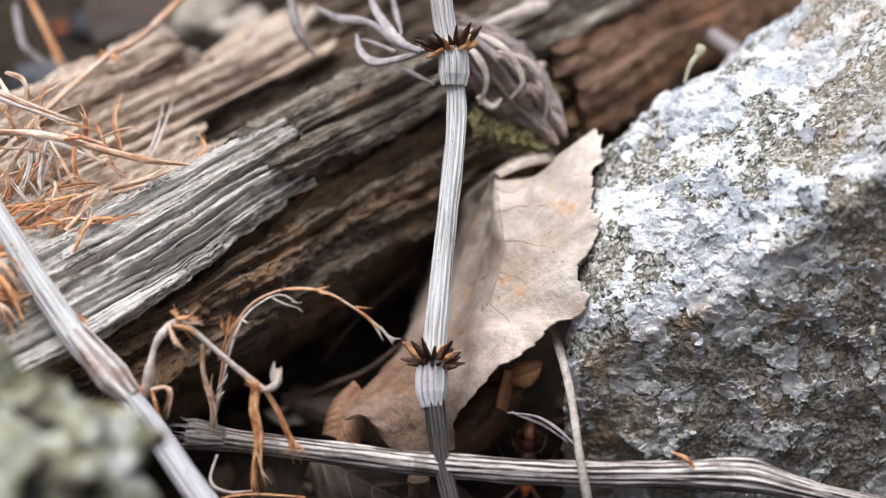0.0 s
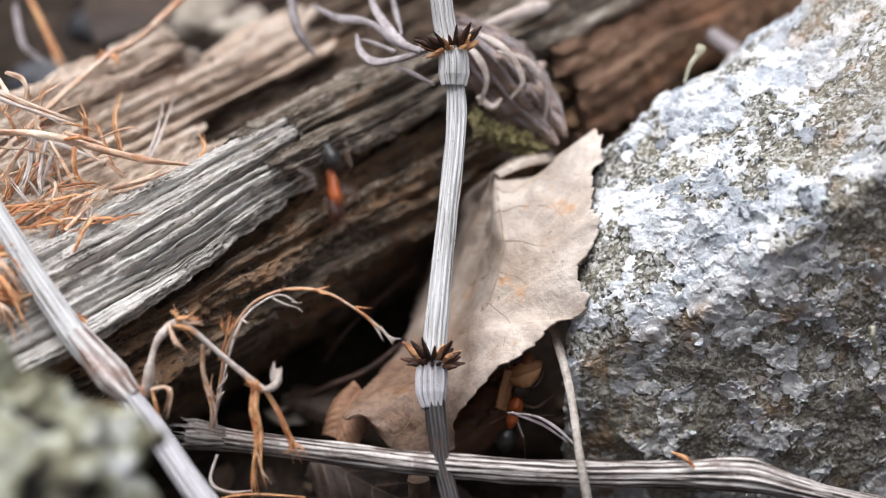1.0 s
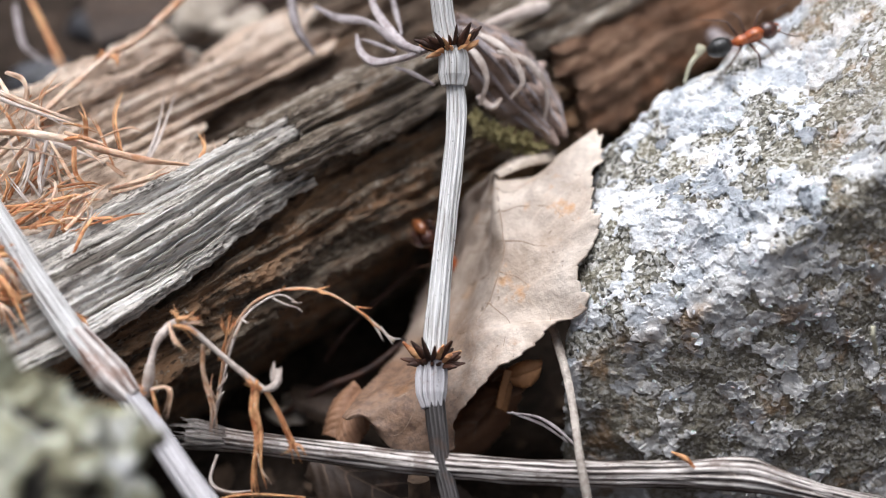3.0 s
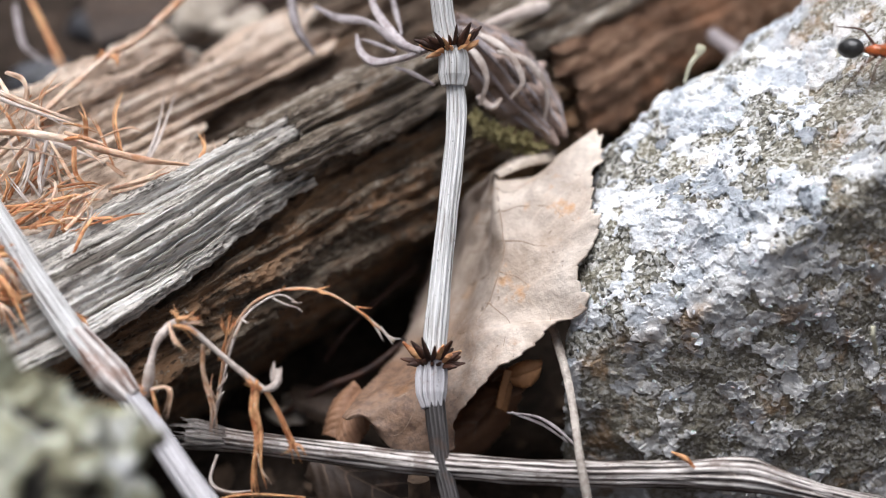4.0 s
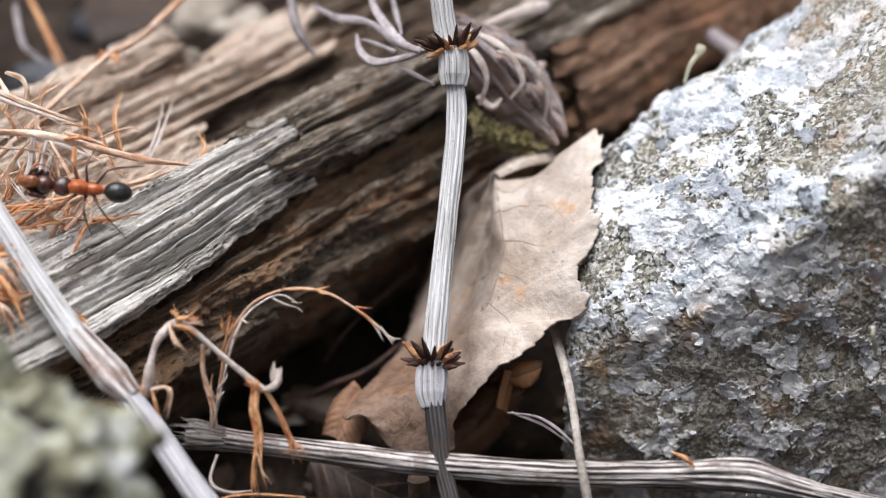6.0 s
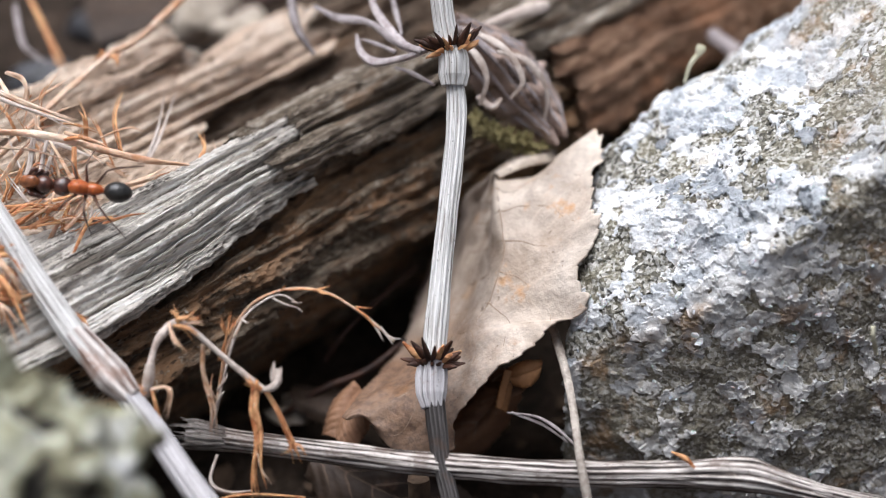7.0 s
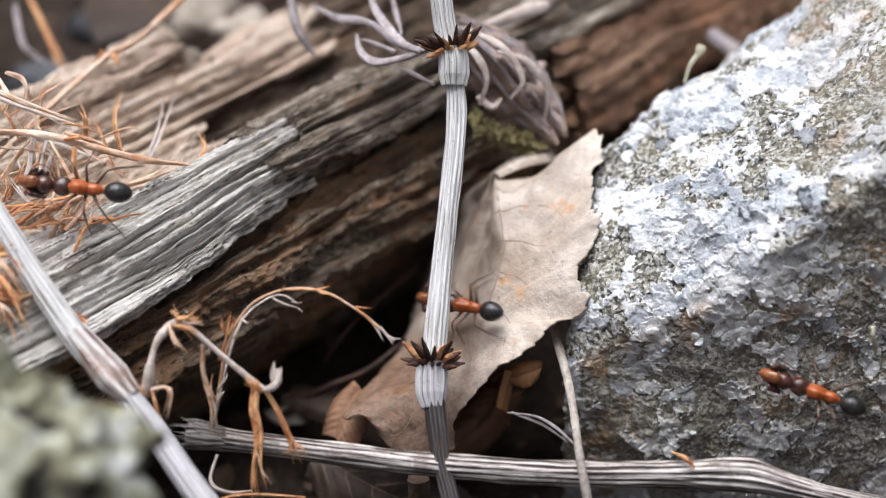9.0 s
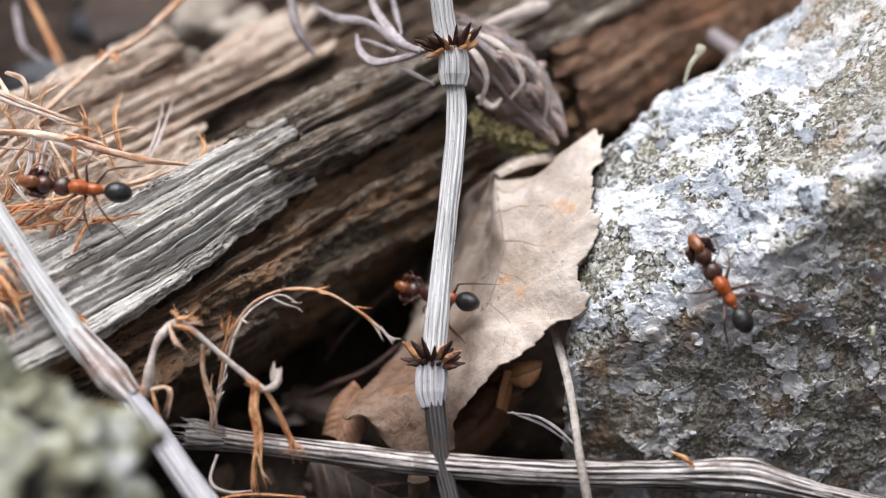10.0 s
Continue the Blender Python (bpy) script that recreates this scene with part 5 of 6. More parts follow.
# ---- dry grass and bract litter on the log's upper end ----
def blade(points, width, material, seed, label="dry rusty sprig tangled on the log"):
    low = min(points, key=lambda p: p[2])
    ob = thing("dry_sprig", low, label, "dry sprig", "dry sprig tangle")
    if width > 0.38:
        tuft_parts("blade", points, width * 0.4, 6, width * 0.9, int(seed * 10), material, ob)
    else:
        tuft_parts("blade", points, width * 0.72, 3 if width > 0.2 else 2, width * 0.9, int(seed * 10), material, ob)
    return ob


twig([(-34.8, 6.2, 26.7), (-32.7, 9.3, 27.3), (-30.7, 13.3, 27.4), (-26.9, 19.1, 28.1), (-24.9, 21.6, 27.9), (-21.3, 27.4, 28.6)], [0.22, 0.24, 0.25, 0.27, 0.25, 0.34], STRAW, label="long pale dry twig with a rusty node", seed=20, n=60,
     spikes=[([(-27.1, 19.0, 28.0), (-27.5, 19.2, 28.2), (-27.9, 18.6, 28.3)], [0.4, 0.5, 0.1], RUST), ([(-26.7, 19.2, 28.2), (-26.0, 18.6, 28.3), (-25.7, 18.4, 28.0)], [0.4, 0.5, 0.1], RUST)])
twig([(-33.6, 4.8, 31.3), (-30.2, 4.5, 31.3), (-27.3, 4.4, 30.7), (-24.9, 4.3, 29.9), (-22.0, 4.2, 29.1), (-19.0, 4.8, 28.2)], [0.22, 0.26, 0.3, 0.26, 0.24, 0.1], STRAW, label="long rusty dry twig across the grass tangle", seed=21, n=60,
     spikes=[([(-27.3, 4.4, 30.7), (-25.7, 3.6, 29.8), (-25.0, 3.3, 29.2)], [0.2, 0.18, 0.04]), ([(-28.1, 4.3, 31.0), (-26.8, 4.1, 31.3), (-26.3, 4.1, 31.7)], [0.26, 0.24, 0.06], RUST)])
for k, (pts, w, m) in enumerate((
        ([(-22.8, 9.0, 25.4), (-22.1, 12.1, 25.9), (-21.4, 16.0, 27.5)], 0.32, PALE_TWIG), ([(-33.6, 8.4, 32.5), (-30.4, 6.8, 32.1), (-27.1, 5.8, 31.6)], 0.28, STRAW),
        ([(-33.1, 7.2, 32.6), (-29.9, 6.0, 32.1), (-27.7, 5.5, 31.5)], 0.22, PALE_TWIG), ([(-33.1, 10.9, 32.3), (-31.9, 10.6, 31.9), (-31.6, 9.7, 30.9), (-32.4, 8.2, 29.1)], 0.28, STRAW),
        ([(-33.8, 10.6, 31.9), (-32.8, 8.7, 31.2), (-33.3, 7.5, 29.9)], 0.24, STRAW), ([(-36.3, 35.0, 23.7), (-33.9, 30.8, 21.8), (-31.3, 26.1, 20.8)], 0.42, RUST),
        ([(-37.2, 33.5, 23.5), (-36.0, 29.6, 22.0), (-32.7, 26.6, 21.4)], 0.3, LILAC_GREY), ([(-27.7, 5.6, 29.2), (-27.5, 4.0, 28.0), (-26.2, 3.2, 27.0)], 0.26, RUST),
        ([(-30.3, 5.4, 30.5), (-30.6, 3.4, 28.8), (-31.5, 1.5, 27.4)], 0.26, PALE_TWIG), ([(-29.5, 5.2, 30.1), (-29.9, 3.1, 28.5), (-29.7, 1.8, 27.7)], 0.24, PALE_TWIG),
        ([(-25.1, 4.4, 26.1), (-22.7, 4.8, 26.6), (-20.0, 6.1, 26.6)], 0.5, STRAW), ([(-28.9, -0.3, 25.2), (-27.0, 1.3, 26.3), (-25.1, 3.6, 27.5)], 0.28, STRAW),
        ([(-32.6, 0.7, 27.2), (-30.1, 0.8, 27.3), (-27.4, 1.1, 26.8)], 0.34, RUST), ([(-31.7, -0.4, 26.6), (-29.5, 0.5, 27.1), (-27.7, 1.0, 27.1)], 0.3, RUST),
        ([(-28.2, 0.3, 26.7), (-28.8, -0.6, 26.1), (-29.5, -1.6, 25.3)], 0.22, STRAW), ([(-27.3, 1.7, 27.6), (-28.0, 0.2, 26.5), (-27.7, -0.9, 25.4)], 0.2, RUST),
        ([(-32.7, 2.5, 28.5), (-31.7, 3.9, 29.5), (-30.4, 5.4, 30.4)], 0.22, STRAW), ([(-25.1, 4.5, 28.6), (-24.1, 4.0, 28.0), (-23.2, 4.3, 27.5)], 0.24, STRAW),
        ([(-18.9, 7.2, 26.4), (-18.3, 8.8, 26.7), (-18.8, 10.5, 27.1)], 0.3, RUST), ([(-18.0, 7.0, 26.1), (-17.5, 8.1, 26.7), (-17.9, 9.2, 27.2)], 0.22, STRAW),
        ([(-26.5, 0.6, 25.5), (-26.1, 1.3, 26.3), (-26.2, 1.8, 26.9)], 0.2, PALE_TWIG), ([(-32.9, 4.8, 29.8), (-30.3, 4.3, 29.9), (-27.4, 3.7, 29.2)], 0.22, STRAW),
        ([(-31.8, -5.7, 28.1), (-30.5, -7.0, 27.3), (-29.8, -8.0, 25.3)], 0.5, RUST), ([(-32.2, -6.9, 26.7), (-30.9, -8.0, 26.1), (-29.0, -8.1, 25.2)], 0.5, RUST),
        ([(-31.4, -6.1, 27.6), (-29.4, -6.9, 26.7), (-28.0, -7.7, 24.2)], 0.4, STRAW), ([(-27.8, -7.2, 23.2), (-26.1, -7.3, 23.8), (-25.1, -8.2, 23.6)], 0.4, RUST))):
    blade(pts, w, m, k)
rnd = random.Random(29)
for k in range(26):
    c = Vector((-28.3, 0.6, 27.0)) + Vector((rnd.gauss(0, 1.9), rnd.gauss(0, 1.1), rnd.gauss(0, 0.5)))
    a, long = rnd.choice((rnd.gauss(0.15, 0.3), rnd.gauss(1.0, 0.3))), rnd.uniform(1.0, 2.6)
    d = Vector((math.cos(a), math.sin(a) * 0.75, math.sin(a) * 0.45 + rnd.gauss(0, 0.1))) * long
    blade([c - d, c + Vector((rnd.gauss(0, 0.3), rnd.gauss(0, 0.3), rnd.uniform(0, 0.4))), c + d], rnd.uniform(0.12, 0.3), rnd.choice((STRAW, RUST, RUST)), k + 120.0)
rnd = random.Random(17)
spot_a, spot_b, spot_c = Vector((-30.7, 4.2, 26.6)), Vector((-26.8, 8.0, 28.0)), Vector((-32.9, 9.5, 29.1))
for k in range(46):
    c = rnd.choice((spot_a, spot_a, spot_a, spot_b, spot_c)) + Vector((rnd.gauss(0, 2.4), rnd.gauss(0, 1.6), rnd.gauss(0, 0.7)))
    a, long = rnd.gauss(1.05, 0.75), rnd.uniform(1.2, 3.4)
    d = Vector((math.cos(a), math.sin(a) * 0.75, math.sin(a) * 0.5 + rnd.gauss(0, 0.15))) * long
    bend = Vector((rnd.gauss(0, 0.5), rnd.gauss(0, 0.4), rnd.uniform(0.1, 0.7)))
    blade([c - d, c + bend, c + d], rnd.uniform(0.1, 0.24), rnd.choice((STRAW, STRAW, RUST, PALE_TWIG)), k + 40.0)


# rusty bract scraps hanging over the slanting stalk
for k, pts in enumerate(([(-32.4, -6.1, 29.2), (-30.8, -7.9, 28.6), (-29.5, -9.2, 26.4)], [(-31.9, -7.3, 28.6), (-30.6, -8.7, 28.0), (-30.1, -9.9, 26.2)], [(-32.8, -7.6, 27.3), (-31.0, -9.0, 27.2), (-28.8, -8.6, 27.1)],
                         [(-32.3, -8.9, 26.8), (-30.8, -9.5, 26.6), (-29.9, -10.4, 25.0)], [(-32.6, -5.7, 28.1), (-30.6, -6.1, 28.5), (-29.2, -7.1, 28.0)], [(-27.3, -8.4, 25.9), (-26.2, -8.6, 25.2), (-25.4, -8.6, 24.7)])):
    blade(pts, 0.75 if k < 5 else 0.4, RUST if k % 3 else STRAW, 70 + k)


# ---- moss, pebbles and crumbs ----
def moss_cup():
    ob = thing("moss_capsule", (19.0, 15.5, 28.5), "pale green moss stalk with an open cup", "moss")
    part("stalk", tube([(19.0, 15.3, 28.2), (19.4, 15.8, 29.6), (20.1, 16.4, 30.3)], [0.14, 0.2, 0.24], 16, 8), MOSS_CUP, ob)
    part("cup", tube([(20.0, 16.3, 30.2), (20.2, 16.6, 30.5), (20.3, 16.8, 30.8)], [0.24, 0.42, 0.36], 8, 12), MOSS_CUP, ob)
    ob = thing("moss_capsule", (31.1, -9.2, 22.3), "tiny pale green moss shoot on the boulder", "moss")
    part("stalk", tube([(31.2, -8.7, 21.4), (30.6, -9.3, 23.5), (30.5, -9.0, 24.4)], [0.16, 0.2, 0.16], 12, 8), MOSS_CUP, ob)


def pebble(corner_at, size, material, label, seed):
    r2 = random.Random(seed)
    v, f = ball(3)
    v = v * np.array([size * r2.uniform(0.8, 1.2), size * r2.uniform(0.7, 1.1), size * r2.uniform(0.4, 0.6)])
    way = v / np.linalg.norm(v, axis=1)[:, None]
    cuts = np.array([[r2.gauss(0, 1) for _ in range(3)] for _ in range(11)])
    cuts /= np.linalg.norm(cuts, axis=1)[:, None]
    keep = np.min(0.72 / np.maximum(way @ cuts.T, 0.45), axis=1)
    v = v * keep[:, None]
    v = np.array([p * (1 + 0.25 * fbm(Vector(p) / size * 1.4 + Vector((seed, 0, 0)), 3)) for p in v]) + np.array(corner_at)
    ob = thing("pebble", (corner_at[0], corner_at[1], v[:, 2].min()), label, "stone", "pebbles")
    part("stone", (v, f), material, ob)


moss_cup()
for at, size, m, label in (((-30.8, 51.9, 8.1), 4.5, SLATE, "dark slate pebble behind the logs"), ((-23.1, 46.1, 13.6), 3.6, PEBBLE, "pale pebble behind the logs"),
                           ((-26.1, 42.6, 12.5), 2.2, SLATE, "dark slate pebble behind the logs"), ((-10.8, 4.1, 4.0), 2.2, PEBBLE, "pale grey pebble in the hollow"),
                           ((-12.2, 2.8, 4.0), 1.5, PEBBLE, "pale grey pebble in the hollow"), ((-22.8, 33.3, 17.0), 1.8, PEBBLE, "pale pebble behind the logs"),
                           ((-36.1, 36.0, 14.0), 3.5, SLATE, "dark slate pebble behind the logs"), ((-18.6, 40.6, 16.4), 2.6, PEBBLE, "pale pebble behind the logs")):
    pebble(at, size, m, label, int(size * 10))

rnd = random.Random(23)
crumbs = []
for _ in range(1500):
    x, y = rnd.uniform(-75, 70), rnd.uniform(-45, 120)
    z = soil_height(x, y)
    crumbs.append(((x, y, z), (rnd.gauss(0, 0.4), rnd.gauss(0, 0.4), 1), rnd.uniform(0.3, 1.8), rnd.uniform(0.25, 0.6)))
tagged(part("litter_crumbs", chunks(crumbs, 31), CRUMB, None, smooth=False), "brown crumbs of bark and leaf on the soil", "litter", kind="stuff")



# ---- wood ants ----
def oval(centre, radii, level=3, squeeze=None):
    v, f = ball(level)
    v = v * np.array(radii)
    if squeeze:
        v = np.array([squeeze(p) for p in v])
    return v + np.array(centre), f


def merged(*pieces):
    v, f, k = [], [], 0
    for p in pieces:
        v.append(np.array(p[0]))
        f += [tuple(i + k for i in q) for q in p[1]]
        k += len(p[0])
    return np.vstack(v), f


LEGS = (("front", (0.62, 0.3, 1.0), (1.15, 1.35, 1.75), (1.75, 1.95, 0.75), (2.35, 2.35, 0.02)),
        ("middle", (0.05, 0.34, 0.95), (0.0, 1.7, 1.85), (-0.15, 2.5, 0.8), (-0.35, 3.05, 0.02)),
        ("hind", (-0.5, 0.32, 0.95), (-1.35, 1.45, 2.05), (-2.5, 2.2, 0.9), (-3.45, 2.75, 0.02)))


def build_ant(name, label, loaded):
    """Head towards +x, feet on z = 0; each leg turns about its hip."""
    ant = thing(name, (0, 0, 0), label, "ant", "wood ants")
    thorax = part("thorax", tube([(-1.2, 0, 1.12), (-0.95, 0, 1.24), (-0.6, 0, 1.34), (-0.15, 0, 1.3), (0.2, 0, 1.38), (0.65, 0, 1.46), (1.0, 0, 1.38), (1.25, 0, 1.28)],
                                 [0.16, 0.36, 0.44, 0.42, 0.5, 0.55, 0.46, 0.26], 56, 22, flat=1.05, rough=0.25, seed=2.0), ANT_RED, ant, "orange-red waist and thorax")
    part("saddle", oval((0.6, 0, 1.8), (0.36, 0.32, 0.24), 3), ANT_DUSK, thorax, "dusky patch on the back")
    part("petiole", merged(oval((-1.22, 0, 1.24), (0.11, 0.25, 0.36)), tube([(-0.95, 0, 1.08), (-1.45, 0, 1.12)], [0.11, 0.11], 6, 8)[:2]), ANT_RED, ant)
    # the abdomen: overlapping rings that taper to a blunt tip
    gaster = tube([(-1.38, 0, 1.3), (-1.55, 0, 1.36), (-1.9, 0, 1.42), (-2.3, 0, 1.42), (-2.65, 0, 1.36), (-3.0, 0, 1.26), (-3.25, 0, 1.16), (-3.33, 0, 1.13)],
                  [0.15, 0.46, 0.7, 0.78, 0.72, 0.54, 0.27, 0.06], 64, 28)
    gv = np.array(gaster[0])
    gaster = (np.stack([gv[:, 0], gv[:, 1] * (1 + 0.012 * np.sin(gv[:, 0] * 11)), gv[:, 2]], axis=1), gaster[1])
    part("gaster", gaster, ANT_BLACK, ant, "dark glossy abdomen")
    head = part("head", oval((1.78, 0, 1.28), (0.76, 0.72, 0.52), 4, lambda p: np.array((p[0], p[1] * (1 - 0.3 * max(0.0, p[0])), p[2]))), ANT_HEAD, ant, "dark red-brown head")
    for s in (-1, 1):
        part("cheek", oval((1.9, s * 0.36, 1.06), (0.46, 0.28, 0.28), 3), ANT_RED, head)
        part("eye", oval((1.6, s * 0.56, 1.5), (0.15, 0.09, 0.13), 2), ANT_BLACK, head)
        part("mandible", tube([(2.25, s * 0.28, 1.14), (2.6, s * 0.3, 1.06), (2.8, s * 0.06, 1.04)], [0.13, 0.11, 0.04], 10, 7), ANT_RED, head)
        part("antenna", tube([(2.2, s * 0.22, 1.46), (2.5, s * 0.7, 1.95), (2.65, s * 0.95, 2.2), (3.2, s * 1.25, 1.95), (3.8, s * 1.35, 1.5)], [0.05, 0.045, 0.04, 0.055, 0.05], 24, 7), ANT_LEG, head)
    for place, hip, knee, shin, foot in LEGS:
        for s in (-1, 1):
            h, k, t, e = [np.array((p[0], p[1] * s, p[2])) for p in (hip, knee, shin, foot)]
            leg = joined(tube([h, h + (k - h) * 0.15 + np.array((0, 0, 0.02)), k], [0.18, 0.13, 0.14, 0.11, 0.075], 14, 8),
                         tube([k, (k + t) / 2 + np.array((0, s * 0.05, 0.05)), t], [0.075, 0.09, 0.08, 0.05], 12, 7),
                         tube([t, (t * 0.5 + e * 0.5) + np.array((0, 0, 0.06)), e], [0.05, 0.042, 0.038, 0.03], 12, 6))
            o = part("leg", leg, ANT_LEG, ant)
            o.data.transform(Matrix.Translation(-Vector(h) * MM))
            o.location = Vector(h) * MM
    if loaded:
        # the nestmate is rolled up: head by the jaws, back arched forward, abdomen tucked under, limbs folded round
        load = part("carried_nestmate", tube([(3.3, 0, 1.95), (3.8, 0, 1.98), (4.25, 0, 1.62), (4.4, 0, 1.1), (4.15, 0, 0.7)], [0.2, 0.46, 0.52, 0.56, 0.42, 0.16], 36, 18, rough=0.3, seed=5.0), ANT_DUSK, ant, "rolled-up red nestmate held in the jaws")
        part("carried_head", oval((3.05, 0.04, 1.62), (0.66, 0.64, 0.52), 3), ANT_HEAD, load, "dark head of the nestmate")
        part("carried_gaster", oval((3.35, -0.04, 0.88), (0.86, 0.74, 0.62), 4), ANT_BLACK, load, "dark abdomen of the nestmate")
        for s in (-1, 1):
            for k in range(3):
                part("folded_leg", tube([(4.25 - 0.2 * k, s * 0.4, 1.5 - 0.2 * k), (3.9 - 0.4 * k, s * 0.9, 1.75 - 0.3 * k), (3.6 - 0.3 * k, s * 0.85, 1.0), (3.9 - 0.35 * k, s * 0.55, 0.35)],
                                        [0.13, 0.16, 0.12, 0.06], 16, 7, rough=0.3, seed=k), ANT_HEAD, load)
    return ant


def gait(ant, rows):
    """Swing the legs by the way covered: opposite tripods take turns."""
    legs = [o for o in ant.children if o.name.startswith("leg")]
    times = [r[0] for r in rows]
    way = [0.0]
    for a, b in zip(rows, rows[1:]):
        d = (Vector(b[1:4]) - Vector(a[1:4])).length
        way.append(way[-1] + d)
    steps = []
    t = 0.0
    while t < 10.001:
        steps.append(round(t, 3))
        t += 1 / 15
    steps[-1] = 10.0
    done = np.interp(steps, times, way)
    keep = [i for i in range(len(steps)) if i in (0, len(steps) - 1) or abs(done[min(i + 1, len(steps) - 1)] - done[max(i - 1, 0)]) > 0.02]
    for k, leg in enumerate(legs):
        row, side = k // 2, -1 if k % 2 == 0 else 1
        tripod = 0.0 if (row + k) % 2 == 0 else math.pi
        h = leg.location / MM
        out = []
        for i in keep:
            ph = 2 * math.pi * done[i] / 4.2 + tripod
            out.append((steps[i], pose(h[0] * MM, h[1] * MM, h[2] * MM, -side * 9 * max(0.0, math.cos(ph)) * -1, 0, -side * 17 * math.sin(ph))))
        walk(leg, out)


def roam(ant, rows):
    walk(ant, [(r[0], pose(r[1] * MM, r[2] * MM, r[3] * MM, r[4], r[5], r[6])) for r in rows])
    gait(ant, rows)



SCOUT = build_ant("wood_ant", "red wood ant hurrying over log, leaf and boulder", False)
PORTER = build_ant("wood_ant", "red wood ant carrying a curled nestmate up onto the log", True)
CLIMBER = copy_thing(SCOUT, pose(0, 0, 0))
RIDGE = copy_thing(SCOUT, pose(0, 0, 0))
BEARER = copy_thing(PORTER, pose(0, 0, 0))
FOLLOWER = copy_thing(PORTER, pose(0, 0, 0))
tagged(CLIMBER, "red wood ant climbing in the shade behind the boulder")
tagged(RIDGE, "red wood ant with dark abdomen crossing the boulder's top")
tagged(BEARER, "red wood ant carrying a curled nestmate up the boulder")
tagged(FOLLOWER, "red wood ant carrying a curled nestmate over the dry leaf")



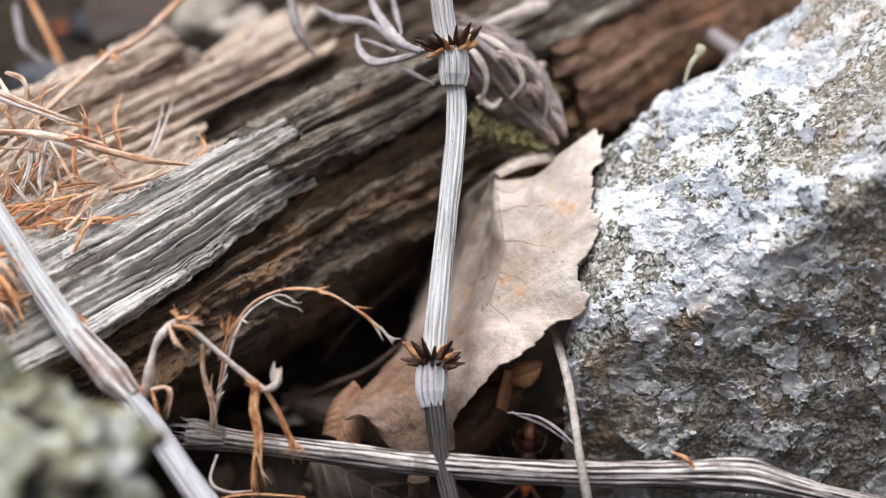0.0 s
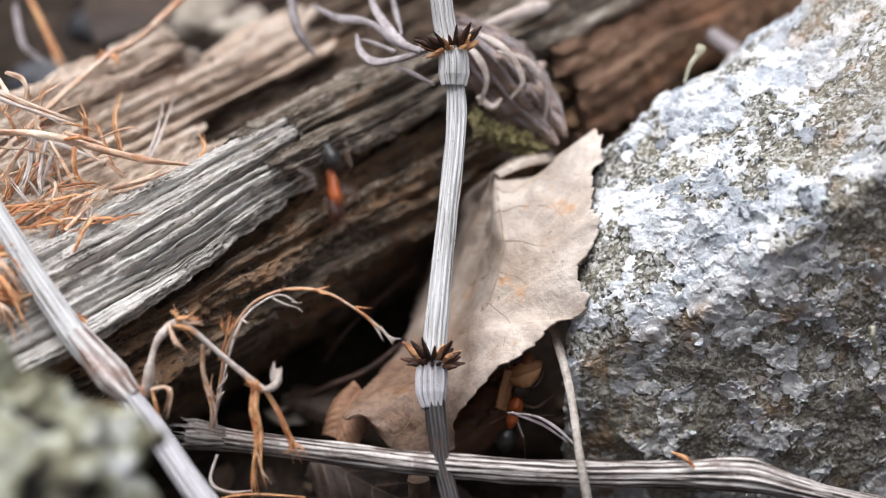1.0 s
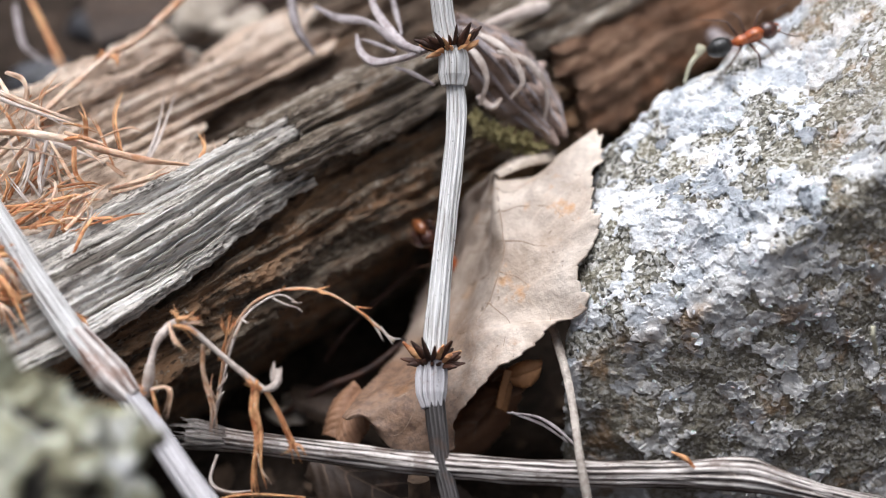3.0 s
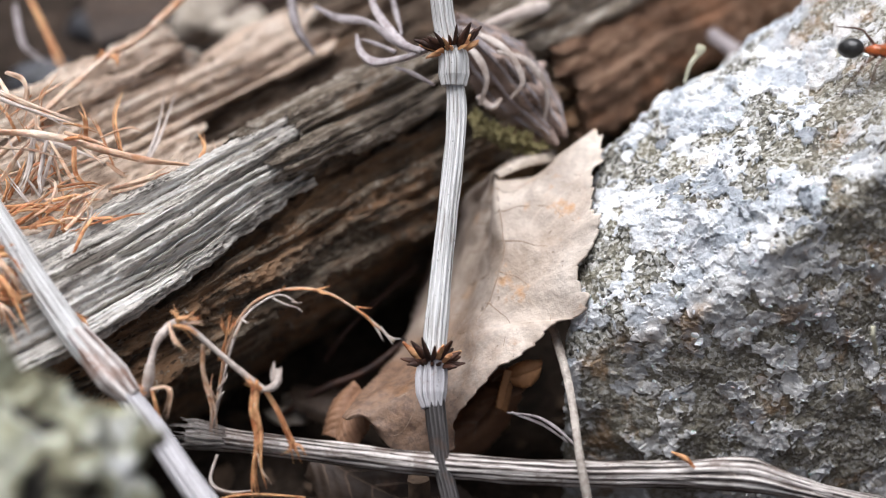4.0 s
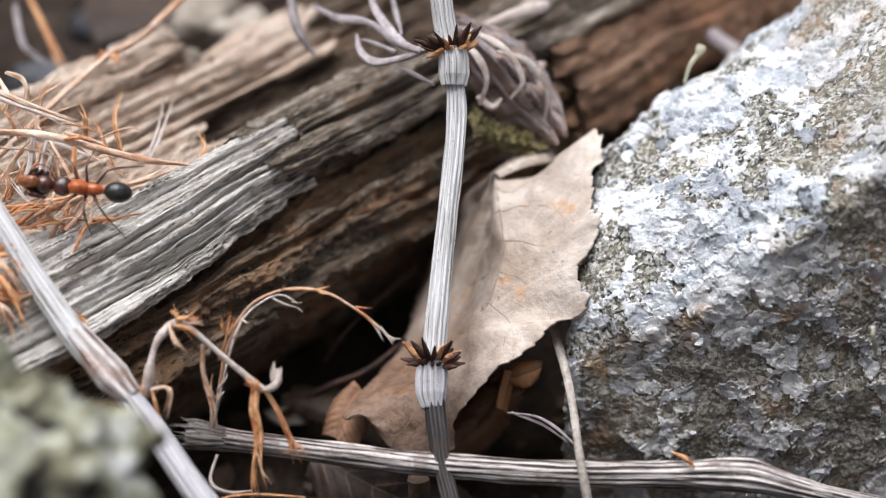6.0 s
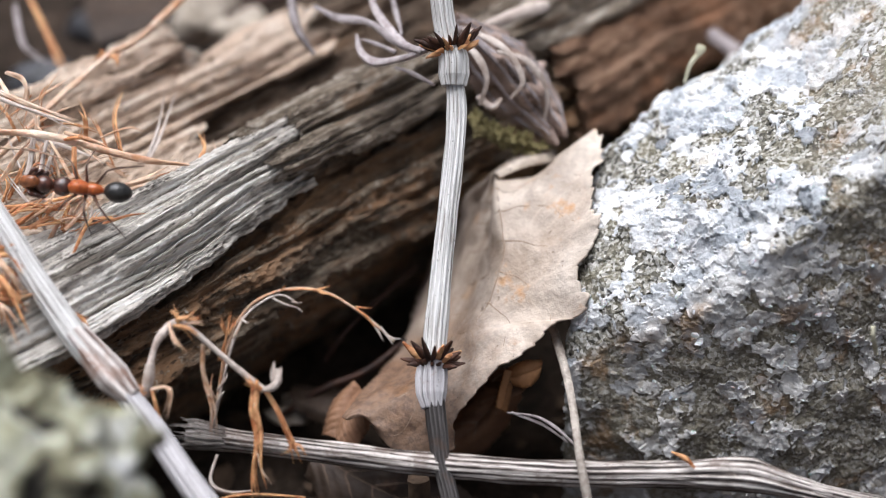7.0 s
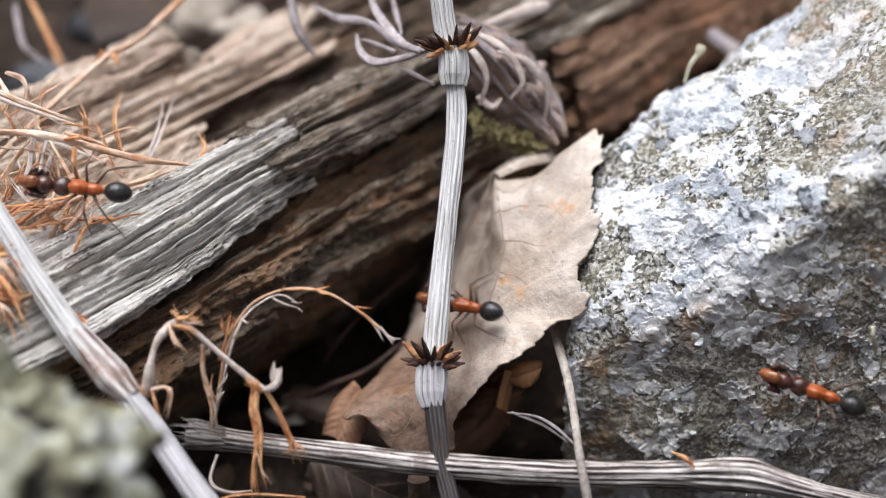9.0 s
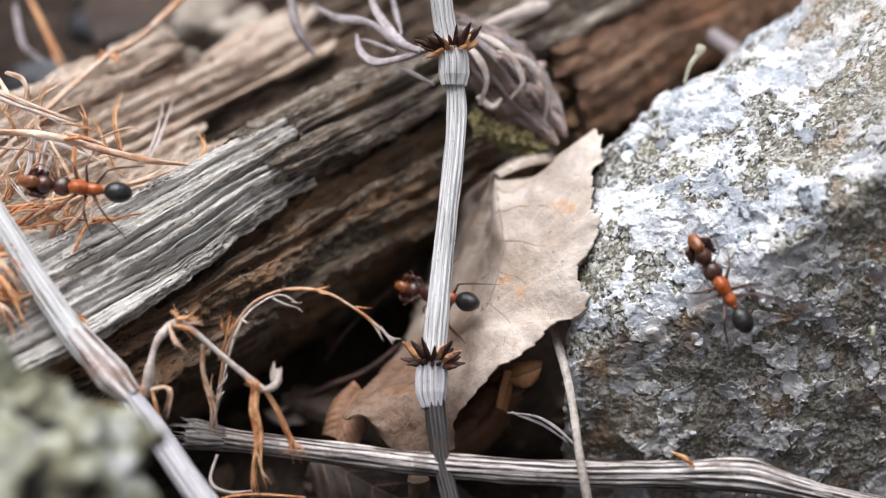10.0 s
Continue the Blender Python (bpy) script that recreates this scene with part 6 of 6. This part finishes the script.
# ---- what moves: seconds, place in mm, turn in degrees ----
def motions():
    roam(SCOUT, [
        (0, -39.3, 62.86, 0.42, 25.3, 1.4, -18.8), (0.1, -31.7, 44.55, 11.86, 40.1, 1.1, -16.2), (0.2, -26.68, 41.31, 12.84, 40.2, 0.3, -9.3),
        (0.3, -25.75, 41.47, 12.83, 49.8, 12.4, 7.1), (0.4, -22.36, 32.1, 17.06, 32.1, 28.2, -23.6), (0.5, -18.56, 19.53, 24.11, 31.4, 35.3, -16.7),
        (0.6, -17.35, 17.73, 24.32, 62.7, 33.6, 11), (0.7, -15.53, 19.04, 23.73, 60.8, 10.1, 32.7), (0.8, -13.38, 20.31, 23.6, 49.6, 4.2, 30.1),
        (0.9, -12.12, 20.91, 23.24, 41.2, 7.1, 23.5), (1, -8.95, 8.61, 22.96, -16.1, 53.9, -80.1), (1.1, -7.17, 6.29, 21.4, 46.6, 66.6, -21.7),
        (1.2, -6.71, 5.89, 17.34, 30.5, 46, -28.2), (1.4, -5.35, 18.62, 3.94, 42.1, 39.7, -11.7), (1.6, 0.46, 8.88, 11.98, 26.6, -28.4, -18.2),
        (1.7, 1.82, 6.1, 16.17, 28.6, -42.7, -24.2), (1.8, 3.69, 4.12, 19.44, 5.7, -45.3, 20.9), (1.9, 6.21, 4.12, 21.78, 15.2, -30.9, 18.8),
        (2, 9.83, 3.17, 23.27, 25, -20.8, -3.4), (2.1, 13.42, 3.81, 23.29, 29, -24.4, -3.2), (2.2, 16.31, 0.64, 26.2, 45.6, -15.7, -2.3),
        (2.3, 19.67, 0.45, 25.77, 31.8, -11.7, 0.2), (2.4, 22.61, -2.28, 27.65, 55.9, -14.9, -7.3), (2.5, 26.02, -4.72, 26.25, 58.1, 13.9, -7.3),
        (2.6, 30.58, -5.91, 25.55, 73.1, 10.3, -15.7), (2.7, 33.85, -6.27, 23.67, 64.3, 18, -16.1), (3.2, 40.07, -7.58, 22.15, 74.3, 11, -15.8),
        (10, 40.07, -7.58, 22.15, 74.3, 11, -15.8),
    ])
    roam(PORTER, [
        (0, 6.51, -3.63, 3.61, 6.1, -59.8, 82.2), (0.2, 6.02, -3.68, 5.88, 9.1, -59.5, 78.3), (0.4, 5.3, -3, 9.04, 18.6, -60.1, 66),
        (0.5, 5.34, -2.91, 9.92, 23.9, -58.6, 58.8), (0.6, 5.51, -2.76, 10.26, 22.7, -59, 60.5), (2.1, 5.51, -2.76, 10.26, 22.7, -59, 60.5),
        (2.2, 5.52, -3.7, 12.05, 13, -53.9, 72.9), (2.3, 5.29, -4.14, 14.19, 8.2, -41.4, 79.4), (2.4, 4.31, -3.1, 16.47, -11, -37.7, 107.6),
        (2.5, 4.39, -2.87, 17.77, -23.1, -36.3, 97.7), (2.6, 3.83, -1.38, 17.93, -24.3, -27.9, 97.4), (2.7, 3.53, 0.2, 18.47, -37.5, -12.5, 117.3),
        (3, 0.82, 9.72, 13.75, -27.9, -28.6, 137.9), (3.3, 1.35, 17.24, 7.13, -11.8, -37.5, 109), (4, 1.01, 17.56, 7.5, -10, -38, 106),
        (4.2, -1.21, 13.64, 13.76, -26.3, -30.1, 134.5), (4.3, -2.48, 9.7, 19.85, -45.5, -53.1, 163.9), (4.4, -3.02, 8.99, 18.91, -53, -36.2, 171.2),
        (4.5, -3.03, 8.99, 18.74, -46.3, -28.5, 167.1), (4.6, -2.95, 9.17, 19.38, -52.7, -28.3, 173.6), (4.7, -2.72, 9.2, 19.16, -44.1, -27.6, 165.7),
        (4.8, -4.61, 7.76, 21.02, -21.2, -16.2, 160.5), (4.9, -7.3, 7.29, 22.51, -37.6, -17.2, 173.5), (5, -9.78, 7.75, 24.22, -50.7, -30.7, 187.1),
        (5.1, -12.69, 4.45, 26.49, -54.6, -20.6, 198.2), (5.2, -15.19, 3.42, 26.65, -54.3, -17.9, 208.8), (5.3, -18.26, 3.04, 26.65, -63.9, -17, 212.5),
        (5.4, -20.29, 2.07, 27.8, -60.1, -6.6, 210.9), (5.5, -21.5, 0.77, 28.43, -39, 3.2, 184), (5.6, -24.91, 0.53, 28.91, -39.1, -1, 178.7),
        (5.7, -25.76, 0.22, 29.15, -38.9, -4.2, 174.8), (10, -25.76, 0.22, 29.15, -38.9, -4.2, 174.8),
    ])
    roam(CLIMBER, [
        (0, 21.1, 36.37, 8.17, 1, -39.1, 88.5), (0.8, 20.84, 36.71, 8.56, 1, -39.1, 88.5), (1, 18.63, 36.51, 14.56, 3.5, -39, 84.4),
        (1.3, 16.98, 39.65, 15.2, -2.6, -39, 94.1), (1.6, 15.38, 42.54, 15.53, 0.7, -39.1, 88.9), (1.9, 15.53, 49.11, 17.15, -2.1, -39, 93.3),
        (2.4, 15.69, 52.53, 18.12, -2.1, -39, 93.3), (10, 15.69, 52.53, 18.12, -2.1, -39, 93.3),
    ])
    roam(RIDGE, [
        (0, 17.94, 24.67, 16.02, 25.5, -30.7, 46.9), (2.2, 17.2, 22.44, 19.6, 25.9, -30.4, 46.1), (2.4, 18.11, 18.11, 26.9, 30.4, -25.9, 36.6),
        (2.5, 18.25, 17.4, 27.63, 32.5, -23.1, 31.6), (2.6, 18.7, 17.06, 28.8, 34.8, -19, 25.1), (2.7, 20.27, 16.62, 30.64, 36.6, -14.9, 19.1),
        (3.2, 25.16, 15.63, 31.8, 37.7, -11.3, 14.2), (3.5, 28.4, 13.78, 33.02, 32.2, -21.3, -21.8), (3.8, 30.8, 13.51, 32.89, 27.5, -9.1, -23.3),
        (3.9, 32.05, 10.57, 34.11, 21.4, -4.8, -16), (4, 32.63, 8.22, 35.47, 30.3, -8.7, -17.7), (4.1, 34.1, 6.54, 35.56, 23.7, -5.5, -16),
        (4.4, 37.9, 0.87, 37.6, 31.6, -0.1, -15.8), (10, 37.9, 0.87, 37.6, 31.6, -0.1, -15.8),
    ])
    roam(BEARER, [
        (0, 35.83, -14.56, 3.48, -36.4, -15.2, 160.4), (7.2, 35.6, -14.42, 5.21, -36.4, -15.2, 160.4), (7.4, 34.36, -13.36, 8.04, -36.7, -14.4, 161.6),
        (7.6, 32.65, -13.07, 9.94, -36.2, -15.8, 159.6), (7.8, 31.28, -10.36, 10.67, -68.8, -22.1, 160.8), (8, 31.64, -10.43, 12.59, -41.4, -25.9, 149.5),
        (8.2, 30.82, -10, 13.41, -43.6, -27.5, 154.2), (8.4, 30.05, -9.44, 14.07, -42.6, -25.3, 151.9), (8.5, 29.84, -9.36, 14.48, -42, -23.8, 150.4),
        (8.6, 29.83, -9.22, 14.97, -43.3, -20.3, 152.8), (8.8, 29.36, -8.81, 15.6, -46.7, -20.4, 161.9), (9, 27.69, -8.1, 16.92, -48.2, -15.2, 166.8),
        (9.2, 25.13, -7.67, 18.37, -46.7, -12.6, 160.9), (9.4, 23.6, -7.45, 19.86, -46.2, -21.8, 160.4), (9.5, 22.88, -7.21, 20.47, -45.6, -23.2, 158.9),
        (9.6, 22.24, -6.76, 21, -43, -24.6, 152.7), (9.8, 21.21, -5.73, 22.39, -36.4, -32.1, 140.6), (10, 20.41, -4.8, 23.81, -29.5, -36.7, 129.8),
    ])
    roam(FOLLOWER, [
        (0, 4.85, 1.69, -5.24, -2.1, -39, 93.3), (7.7, 4.85, 1.69, -5.24, -2.1, -39, 93.3), (8, 4.48, -3, 4.37, -3.3, -61.9, 94.2),
        (8.2, 4.67, -3.23, 6.43, -1.6, -62, 92.1), (8.4, 5.87, -2.94, 9.11, 6.5, -61.8, 81.7), (8.5, 5.97, -3.23, 10.32, 9.7, -61.5, 77.6),
        (8.6, 5.79, -3.5, 11.54, 6.1, -59.8, 82.2), (8.7, 5.84, -4.1, 13.59, 8.3, -49.5, 79.2), (8.8, 6.3, -2.85, 17.39, 1, -39.1, 88.5),
        (8.9, 5.44, -1.2, 18.8, -25.5, -24.1, 109.6), (9, 2.74, 0.18, 17.95, -52.5, 18.1, 142.5), (9.2, 1.9, 0.85, 17.8, -55, 21.2, 145),
        (9.4, 1.51, 1.18, 17.58, -54, 20, 144), (9.8, 1.51, 1.18, 17.58, -54, 20, 144), (10, 0.98, 1.86, 17.46, -51.6, 16.9, 141.6),
    ])


motions()
